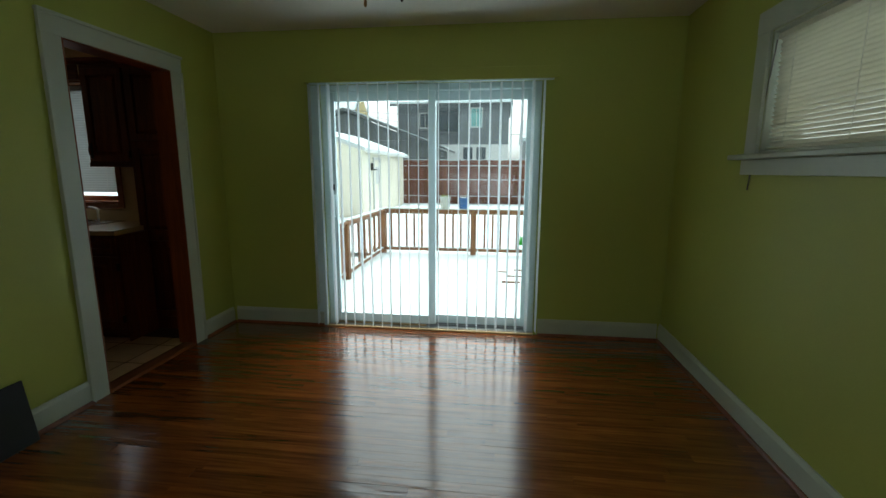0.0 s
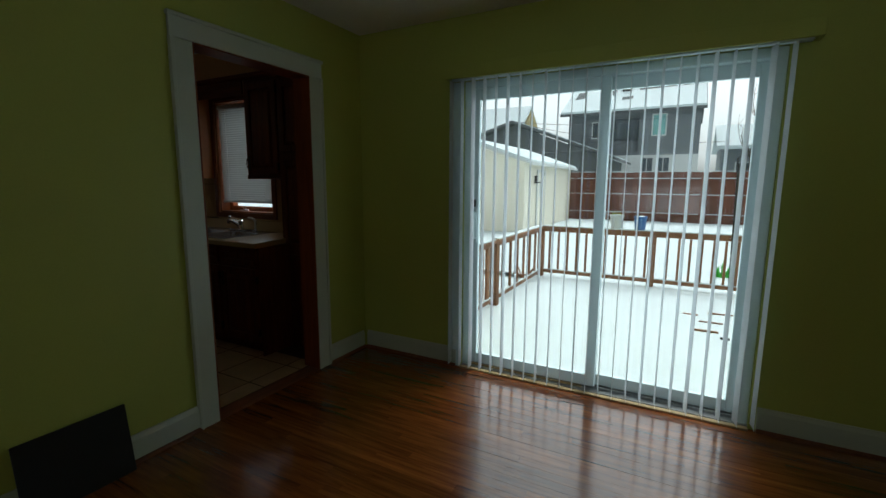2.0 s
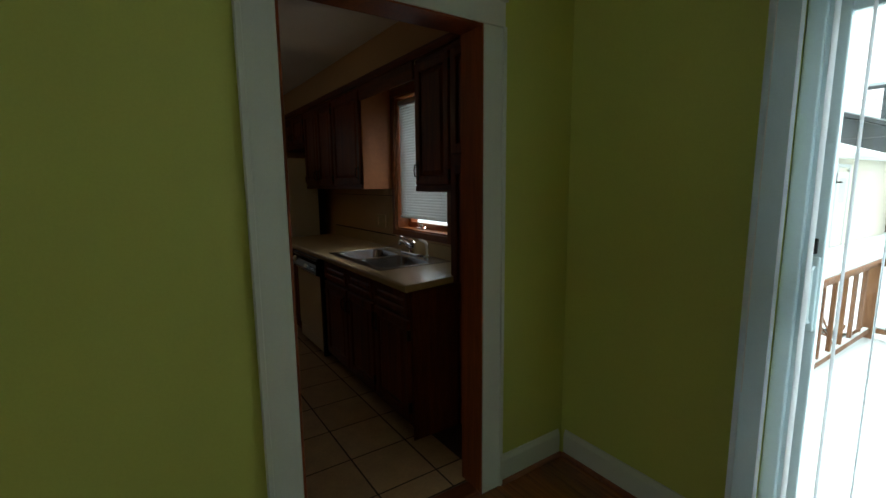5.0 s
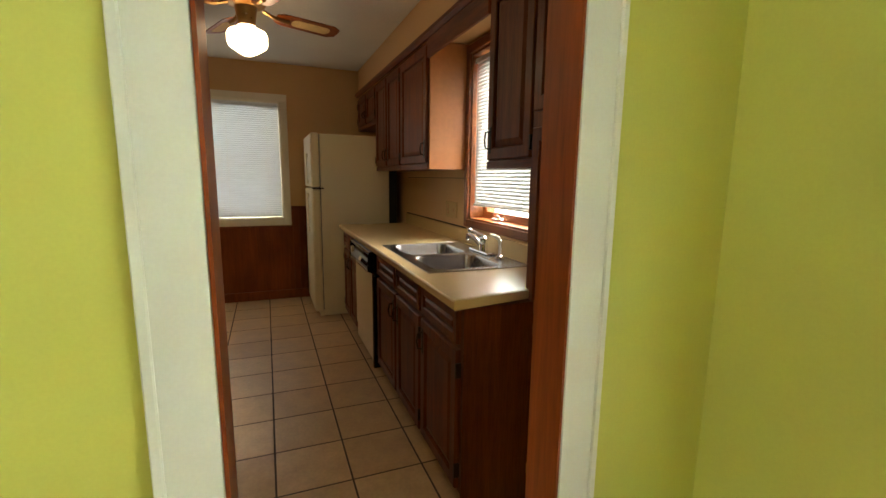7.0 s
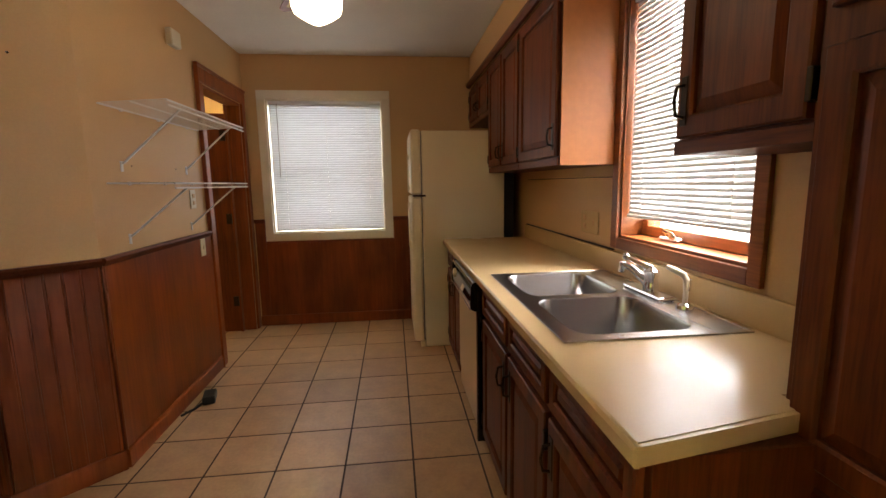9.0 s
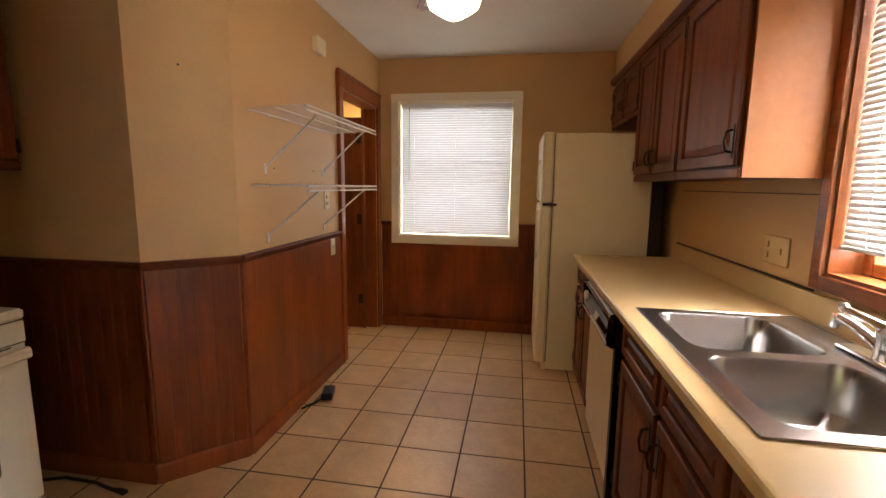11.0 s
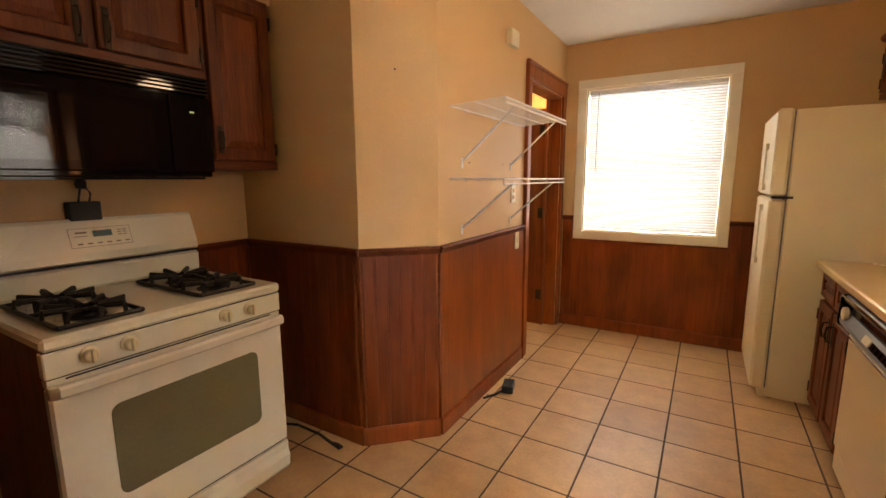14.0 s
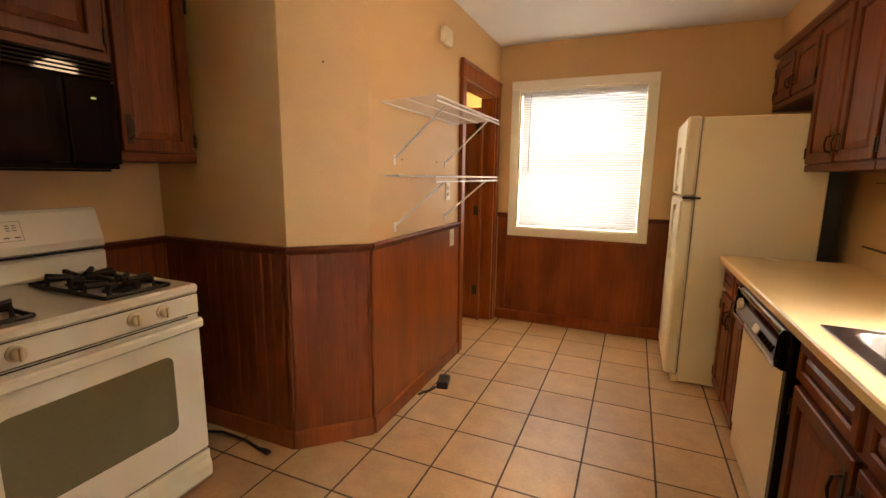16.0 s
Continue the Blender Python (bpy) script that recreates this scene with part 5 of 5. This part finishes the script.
def railing(a, b, posts, step, me, label):
    a, b = Vector(a), Vector(b)
    d = (b - a).normalized()
    ob = thing("deck_railing", *((a + b) / 2).to_tuple(), DZ, label, "railing", "railings round the deck")
    m = Matrix.Translation((a.x, a.y, DZ)) @ Matrix.Rotation(math.atan2(d.y, d.x), 4, "Z")
    ln = (b - a).length
    for nm, r, mt in (("top_rail", (0, ln, -0.05, 0.05, 0.77, 0.805), M_CEDAR), ("lower_top_rail", (0, ln, -0.02, 0.02, 0.725, 0.769), M_CEDAR), ("bottom_rail", (0, ln, -0.02, 0.02, 0.07, 0.12), M_CEDAR), ("snow_cap", (0.02, ln - 0.02, -0.045, 0.045, 0.806, 0.822), M_SNOW), ("snow_line", (0.05, ln - 0.05, -0.022, 0.022, 0.121, 0.135), M_SNOW)):
        bm = bmesh.new()
        box(bm, *r, 0.004)
        bm.transform(m)
        part(nm, bm, mt, ob)
    for p in posts:
        q = a + d * p
        piece("post", POST, ob, q.x, q.y, DZ)
    n = int(ln / step)
    for k in range(1, n):
        s = k * ln / n
        if all(abs(s - p) > 0.06 for p in posts):
            q = a + d * s
            piece("baluster", me, ob, q.x, q.y, DZ, 0)


railing((-1.97, 7.5), (3.0, 7.5), (0.0, 1.6, 3.2, 4.9), 0.135, BALUSTER, "weathered cedar deck railing with square balusters")
railing((-1.97, 5.5), (-1.97, 7.44), (0.0,), 0.26, BALUSTER, "weathered cedar side railing of the deck")
railing((-1.97, 4.1), (-1.97, 5.44), (0.0,), 0.16, WIDEBALUSTER, "snow-topped cedar railing with flat boards near the house")

# garage
ga = thing("garage", -6.4, 17.2, -0.2, "cream sided garage with a snow covered roof", "garage")
GX0, GX1, GY0, GY1, GE, GR = -8.4, -4.38, 14.0, 20.4, 2.02, 2.72
part("wall", boxes((GX0, GX1, GY0, GY1, -0.24, GE)), M_SIDING, ga)
bm = bmesh.new()
prism(bm, [(GX0, GE), (GX1, GE), ((GX0 + GX1) / 2, GR - 0.03)], "y", GY0, GY1)
part("gable", bm, M_SIDING, ga)
bm = bmesh.new()
for k in range(11):
    z = -0.1 + k * 0.2
    prism(bm, [(GX1 + 0.001, z), (GX1 + 0.018, z), (GX1 + 0.004, z + 0.19), (GX1 + 0.001, z + 0.19)], "y", GY0, GY1)
tagged(part("clapboard", bm, M_SIDING, ga), kind="stuff")
bm = bmesh.new()
for k in range(11):
    z = -0.1 + k * 0.2
    prism(bm, [(GY0 - 0.001, z), (GY0 - 0.018, z), (GY0 - 0.004, z + 0.19), (GY0 - 0.001, z + 0.19)], "x", GX0, GX1)
tagged(part("clapboard", bm, M_SIDING, ga), kind="stuff")
bm = bmesh.new()
xm = (GX0 + GX1) / 2
prism(bm, [(GX0 - 0.2, GE - 0.05), (xm, GR), (GX1 + 0.2, GE - 0.05), (GX1 + 0.2, GE + 0.02), (xm, GR + 0.08), (GX0 - 0.2, GE + 0.02)], "y", GY0 - 0.2, GY1 + 0.2)
rf = part("roof", bm, M_PALEWALL, ga)
bm = bmesh.new()
prism(bm, [(GX0 - 0.2, GE + 0.022), (xm, GR + 0.082), (GX1 + 0.2, GE + 0.022), (GX1 + 0.18, GE + 0.09), (xm, GR + 0.17), (GX0 - 0.18, GE + 0.09)], "y", GY0 - 0.18, GY1 + 0.18)
part("snow_layer", bm, M_SNOW, rf)
gd = part("side_door", boxes((GX1 + 0.019, GX1 + 0.045, 15.35, 16.15, -0.15, 1.65), bevel=0.004), M_SIDING, ga)
part("door_frame", boxes((GX1 + 0.019, GX1 + 0.055, 15.25, 15.35, -0.15, 1.75), (GX1 + 0.019, GX1 + 0.055, 16.15, 16.25, -0.15, 1.75), (GX1 + 0.019, GX1 + 0.055, 15.25, 16.25, 1.75, 1.83)), M_PALEWALL, ga)
part("door_pane", boxes((GX1 + 0.046, GX1 + 0.05, 15.5, 16.0, 0.9, 1.5)), M_PALEWALL, gd)
part("gutter", boxes((GX1 + 0.2, GX1 + 0.27, GY0 - 0.15, GY1 + 0.15, GE - 0.08, GE - 0.0)), M_PALEWALL, ga)
part("wall_lamp", boxes((GX1 + 0.02, GX1 + 0.2, 15.0, 15.12, 1.38, 1.42), (GX1 + 0.02, GX1 + 0.1, 15.02, 15.1, 1.42, 1.62)), M_MATBLACK, ga, "black wall lamp")

# fence
fe = thing("fence", 2.0, 21.0, -0.2, "tall red brown board fence with snow on its rails", "fence")
rng = random.Random(5)
FB = [mesh_of("board", boxes((-0.068, 0.068, -0.01, 0.01, -0.24, h), bevel=0.003), M_FENCE) for h in (1.84, 1.87, 1.89)]
for k in range(98):
    piece("board", FB[rng.randrange(3)], fe, -4.45 + k * 0.14, 21.0 + 0.004 * rng.random(), 0)
for z in (0.08, 0.85, 1.5):
    part("rail", boxes((-4.5, 9.3, 20.94, 20.985, z, z + 0.09)), M_FENCE, fe)
    part("snow_line", boxes((-4.5, 9.3, 20.935, 20.985, z + 0.091, z + 0.125), bevel=0.008), M_SNOW, fe)
for k in range(6):
    part("post", boxes((-4.3 + k * 2.44, -4.2 + k * 2.44, 20.88, 20.935, -0.24, 1.86), bevel=0.004), M_FENCE, fe)
part("snow_cap", boxes((-4.5, 9.3, 20.99, 21.02, 1.871, 1.9)), M_SNOW, fe)


# houses behind the fence
def far_window(parent, x0, x1, z0, z1, y, mat, frame_mat=M_PALEWALL):
    w = part("window", boxes((x0, x1, y - 0.06, y - 0.01, z0, z1)), frame_mat, parent)
    part("pane", boxes((x0 + 0.09, (x0 + x1) / 2 - 0.03, y - 0.08, y - 0.061, z0 + 0.09, z1 - 0.09), ((x0 + x1) / 2 + 0.03, x1 - 0.09, y - 0.08, y - 0.061, z0 + 0.09, z1 - 0.09)), mat, w)


h1 = thing("house", -4.0, 41.0, -0.2, "grey two-storey house with a snow covered roof", "house")
part("wall", boxes((-8.5, 0.8, 38.0, 45.0, -0.24, 6.75)), M_GREYSIDE, h1)
part("lower_wall", boxes((-5.2, 0.82, 37.6, 37.99, -0.24, 3.55)), M_PALEWALL, h1)
part("bay_wall", boxes((-3.2, 0.8, 37.55, 37.99, 3.56, 6.75)), M_GREYSIDE, h1)
bm = bmesh.new()
for k in range(28):
    z = 0.5 + k * 0.22
    box(bm, -8.52, -3.2, 37.97, 37.999, z, z + 0.02)
tagged(part("clapboard", bm, M_ROOFDARK, h1), kind="stuff")
bm = bmesh.new()
prism(bm, [(37.0, 6.6), (41.5, 9.0), (46.0, 6.6), (46.0, 6.8), (41.5, 9.2), (37.0, 6.8)], "x", -9.0, 1.1)
r1 = part("roof", bm, M_ROOFDARK, h1)
bm = bmesh.new()
prism(bm, [(37.0, 6.802), (41.3, 9.1), (41.2, 9.2), (36.98, 6.95)], "x", -8.95, 1.05)
part("snow_layer", bm, M_SNOW, r1)
bm = bmesh.new()
for a, b_, c, d_ in ((-6.1, -5.3, 39.6, 41.2), (-3.6, -0.9, 40.5, 41.25), (-8.4, -7.7, 39.4, 40.9), (-0.5, 0.9, 40.7, 41.25), (-4.7, -3.9, 38.6, 39.3)):
    zz = lambda y: 6.802 + (y - 37.0) * 2.25 / 4.22 + 0.175
    v = [bm.verts.new(p) for p in ((a, c, zz(c)), (b_, c + 0.2, zz(c + 0.2)), (b_, d_, zz(d_)), (a, d_, zz(d_)))]
    bm.faces.new(v)
part("bare_shingles", bm, M_ROOFDARK, r1)
part("chimney", boxes((-4.9, -4.2, 40.5, 41.2, 8.0, 9.9)), M_BARK, r1)
far_window(h1, -2.35, -1.35, 4.9, 6.5, 37.55, M_TEALPANE)
far_window(h1, -6.7, -5.7, 4.9, 6.2, 38.0, M_DARKPANE)
# no recess here: a flat dark sheet paints the balcony's shade
part("deep_porch", boxes((-5.1, -3.25, 37.9, 37.965, 4.7, 6.3)), M_DARKPANE, h1, "flat dark panel painted as the shade of a recessed balcony")
for x in (-3.0, -1.9):
    far_window(h1, x, x + 0.95, 1.9, 3.4, 37.6, M_DARKPANE)

h2 = thing("house", -9.5, 33.0, -0.2, "low building with a dark roof and light snow", "house")
bm = bmesh.new()
prism(bm, [(-17.0, -0.24), (-4.1, -0.24), (-4.1, 2.9), (-10.4, 5.3), (-17.0, 3.2)], "y", 30.1, 36.0)
part("wall", bm, M_ROOFDARK, h2)
bm = bmesh.new()
prism(bm, [(-10.4, 5.35), (-3.5, 2.75), (-3.5, 2.9), (-10.4, 5.55), (-17.5, 3.25), (-17.5, 3.1)], "y", 29.6, 36.4)
r2 = part("roof", bm, M_ROOFDARK, h2)
bm = bmesh.new()
prism(bm, [(-10.0, 5.4), (-3.6, 2.94), (-3.6, 3.0), (-10.0, 5.47)], "y", 29.9, 36.0)
part("snow_layer", bm, M_SNOW, r2)
h3 = thing("house", -15.5, 48.0, -0.2, "distant house with a snowy roof and yellow gable", "house")
part("wall", boxes((-25.0, -15.3, 46.0, 54.0, -0.24, 6.3)), M_PALEWALL, h3)
bm = bmesh.new()
prism(bm, [(45.2, 6.0), (50.0, 9.6), (54.8, 6.0), (54.8, 6.3), (50.0, 9.9), (45.2, 6.3)], "x", -25.5, -15.4)
r3 = part("roof", bm, M_SNOW, h3)
bm = bmesh.new()
prism(bm, [(46.0, 6.31), (54.0, 6.31), (50.0, 9.45)], "x", -15.55, -15.3)
part("gable", bm, M_YELLOW, h3)
h4 = thing("house", 6.0, 44.0, -0.2, "distant low house with a dark wall", "house")
part("wall", boxes((2.6, 14.0, 44.0, 50.0, -0.24, 4.4)), M_GREYSIDE, h4)
bm = bmesh.new()
prism(bm, [(43.4, 4.2), (47.0, 6.2), (50.6, 4.2), (50.6, 4.5), (47.0, 6.5), (43.4, 4.5)], "x", 2.2, 14.4)
part("roof", bm, M_SNOW, h4)
far_window(h4, 3.6, 4.8, 1.6, 3.2, 44.0, M_DARKPANE)

# bare tree
tr = thing("bare_tree", 3.6, 34.0, -0.24, "bare winter tree with thin dark twigs", "tree")
rng = random.Random(11)
bm = bmesh.new()


def limb(p, d, length, r, depth):
    pts, q = [p], Vector(p)
    for k in range(4):
        d = (d + Vector((rng.uniform(-0.2, 0.2), rng.uniform(-0.2, 0.2), rng.uniform(-0.05, 0.15)))).normalized()
        q = q + d * length / 4
        pts.append(q.copy())
    tube(bm, pts, [r * (1 - 0.13 * k) for k in range(5)], 5)
    if depth:
        for k in range(3 if depth > 1 else 4):
            s = pts[rng.randrange(2, 5)]
            nd = (d + Vector((rng.uniform(-0.9, 0.9), rng.uniform(-0.9, 0.9), rng.uniform(-0.1, 0.7)))).normalized()
            limb(s, nd, length * rng.uniform(0.55, 0.75), r * 0.5, depth - 1)


limb(Vector((3.6, 34.0, -0.24)), Vector((0.05, 0, 1)), 3.2, 0.16, 4)
part("trunk", bm, M_BARK, tr)

# a scrap of green and a dry stalk by the railing
gp = thing("green_shrub", 0.66, 9.3, -0.2, "small bright green plant in the snow behind the railing", "plant")
rng = random.Random(3)
for k in range(26):
    a, r, h = rng.uniform(0, 6.28), rng.uniform(0.02, 0.16), rng.uniform(0.1, 0.3)
    x, y = 0.66 + r * math.cos(a), 9.3 + r * math.sin(a)
    bm = bmesh.new()
    prism(bm, [(-0.03, 0.0), (0.03, 0.0), (0.022, h * 0.6), (0.0, h), (-0.022, h * 0.6)], "y", -0.002, 0.002)
    bm.transform(Matrix.Translation((x, y, -0.2)) @ Matrix.Rotation(a, 4, "Z") @ Matrix.Rotation(rng.uniform(-0.5, 0.5), 4, "X"))
    part("leaf", bm, M_LEAF, gp)
dp = thing("dry_plant", -2.08, 7.0, -0.2, "dry brown stalks sticking out of the snow beside the deck", "plant")
for k in range(9):
    a = rng.uniform(0, 6.28)
    bm = bmesh.new()
    tube(bm, [(-2.08, 7.0, -0.22), (-2.08 + 0.06 * math.cos(a), 7.0 + 0.06 * math.sin(a), -0.02), (-2.08 + 0.16 * math.cos(a), 7.0 + 0.16 * math.sin(a), rng.uniform(0.02, 0.2))], [0.008, 0.006, 0.012], 5)
    part("stalk", bm, M_CEDAR, dp)

# pots, pole, cables
def pot(x, y, rad, h, mat, label):
    ob = thing("plant_pot", x, y, 0.722, label, "plant pot")
    bm = bmesh.new()
    lathe(bm, [(rad * 0.78, 0.0), (rad * 0.95, h * 0.84), (rad * 1.05, h * 0.85), (rad * 1.05, h), (rad * 0.92, h), (rad * 0.9, h * 0.9), (0.01, h * 0.9)], x, y, 0.722, 24)
    part("body", bm, mat, ob, smooth=True)
    bm = bmesh.new()
    lathe(bm, [(rad * 0.89, h * 0.9), (rad * 0.8, h * 0.97), (rad * 0.4, h * 1.03), (0.01, h * 1.04)], x, y, 0.722, 20)
    part("snow_cap", bm, M_SNOW, ob, smooth=True)


pot(-0.87, 7.5, 0.095, 0.2, M_GREYPOT, "pale grey plant pot standing on the deck railing")
pot(-0.55, 7.5, 0.088, 0.19, M_BLUEPOT, "blue plastic plant pot standing on the deck railing")
tf = thing("pot_plant", -0.87, 7.5, 0.91, "tuft of yellow green leaves in the grey pot", "plant")
rng = random.Random(8)
for k in range(18):
    a, h = rng.uniform(0, 6.28), rng.uniform(0.03, 0.08)
    bm = bmesh.new()
    prism(bm, [(-0.008, 0.0), (0.008, 0.0), (0.012, h * 0.55), (0.0, h), (-0.012, h * 0.55)], "y", -0.001, 0.001)
    bm.transform(Matrix.Translation((-0.87 + 0.06 * math.cos(a) * rng.random(), 7.5 + 0.06 * math.sin(a) * rng.random(), 0.906)) @ Matrix.Rotation(a, 4, "Z") @ Matrix.Rotation(rng.uniform(-0.7, 0.7), 4, "X"))
    part("leaf", bm, M_YELLOWLEAF, tf)
ob = thing("garden_pole", 0.4, 5.45, DZ, "thin black garden pole standing on the snowy deck", "pole")
bm = bmesh.new()
tube(bm, [(0.4, 5.45, DZ), (0.37, 5.45, 1.5), (0.36, 5.45, 1.6), (0.41, 5.45, 1.65), (0.46, 5.45, 1.6)], 0.009, 8)
part("pole", bm, M_MATBLACK, ob)
bm = boxes((0.36, 0.44, 5.44, 5.46, DZ - 0.005, DZ + 0.02))
part("foot", bm, M_MATBLACK, ob)
for p, q, sag in (((-10.4, 30.0, 5.5), (0.4, 37.5, 6.5), 0.5), ((-10.4, 30.0, 5.45), (3.2, 44.1, 4.9), 0.6), ((-6.4, 20.4, 2.8), (-4.0, 37.6, 4.6), 0.3), ((-12.9, 30.0, 4.6), (-3.3, 38.0, 5.0), 0.55)):
    p, q = Vector(p), Vector(q)
    bm = bmesh.new()
    tube(bm, [p.lerp(q, i / 16) - Vector((0, 0, sag * 4 * (i / 16) * (1 - i / 16))) for i in range(17)], 0.016, 5)
    tagged(part("power_line", bm, M_MATBLACK), "thin overhead cable strung between the houses", "cable", "overhead cables")
structure("roof", boxes((KW - 0.6, EX + 0.6, -3.8, NY + 0.55, CEIL + 0.13, CEIL + 0.3)), M_ROOFDARK, "flat roof slab of the house")


# ---- floor pieces ----
fd = structure("floor_dining", boxes((WX - 0.09, EX + 0.15, -3.35, NY + 0.0, -0.1, -0.004)), M_GAP, "varnished reddish oak strip floor")
rng = random.Random(21)
PW = 0.0572
planks = {}


def plank(length, crack):
    key = (round(length, 2), crack)
    if key not in planks:
        bm = bmesh.new()
        g = 0.0016 if crack else 0.00015
        prism(bm, [(g, -0.004), (PW - 0.00015, -0.004), (PW - 0.00015, -0.0002), (PW - 0.0004, 0.0), (g + 0.0003, 0.0), (g, -0.0002)], "x", 0.0003, key[0] - 0.0003)
        planks[key] = mesh_of("plank", bm, M_FLOOR)
    return planks[key]


rows = int((NY + 3.2) / PW)
rest = bmesh.new()
for j in range(rows + 1):
    y = NY - (j + 1) * PW
    x = WX + 0.0 - rng.uniform(0.0, 0.8)
    while x < EX:
        ln = rng.choice((0.6, 0.8, 1.0, 1.2, 1.5))
        a, b_ = max(x, WX), min(x + ln, EX)
        if b_ - a > 0.03:
            if j < 62:
                piece("plank", plank(b_ - a, rng.random() < 0.12), fd, a, y, 0.0)
            else:
                prism(rest, [(y + 0.0004, -0.004), (y + PW - 0.0004, -0.004), (y + PW - 0.0004, 0.0), (y + 0.0004, 0.0)], "x", a + 0.0004, b_ - 0.0004)
        x += ln
tagged(part("planks", rest, M_FLOOR, fd), kind="stuff")

fk = structure("floor_kitchen", boxes((KW, WX - 0.09, -0.6, NY, -0.1, 0.0068)), M_GROUT, "tan ceramic tile floor with dark grout")
TP = 0.3225
bm = bmesh.new()
box(bm, -TP / 2 + 0.0045, TP / 2 - 0.0045, -TP / 2 + 0.0045, TP / 2 - 0.0045, 0.0, 0.008, 0.0011)
TILE = mesh_of("tile", bm, M_TILE)
for i in range(-6, 9):
    for j in range(-4, 8):
        cx, cy = -4.84 + (i + 0.5) * TP, 2.203 + (j - 2 + 0.5) * TP
        x0, x1, y0, y1 = cx - TP / 2 + 0.0045, cx + TP / 2 - 0.0045, cy - TP / 2 + 0.0045, cy + TP / 2 - 0.0045
        a0, a1, b0, b1 = max(x0, KW + 0.001), min(x1, WX - 0.1), max(y0, 0.02), min(y1, 3.0)
        if a1 - a0 < 0.02 or b1 - b0 < 0.02 or (a1 < -4.33 and b1 < 0.9):
            continue
        if (a0, a1, b0, b1) == (x0, x1, y0, y1):
            piece("tile", TILE, fk, cx, cy, 0.0, rng.choice((0, 1, 2, 3)) * math.pi / 2)
        else:
            bm = bmesh.new()
            box(bm, a0 - cx, a1 - cx, b0 - cy, b1 - cy, 0.0, 0.008, 0.0011)
            piece("tile", mesh_of("tile", bm, M_TILE), fk, cx, cy, 0.0)
structure("floor_hall", boxes((-6.85, KW - 0.001, -0.5, 1.06, -0.1, 0.004)), M_TILE, "dark hall floor")
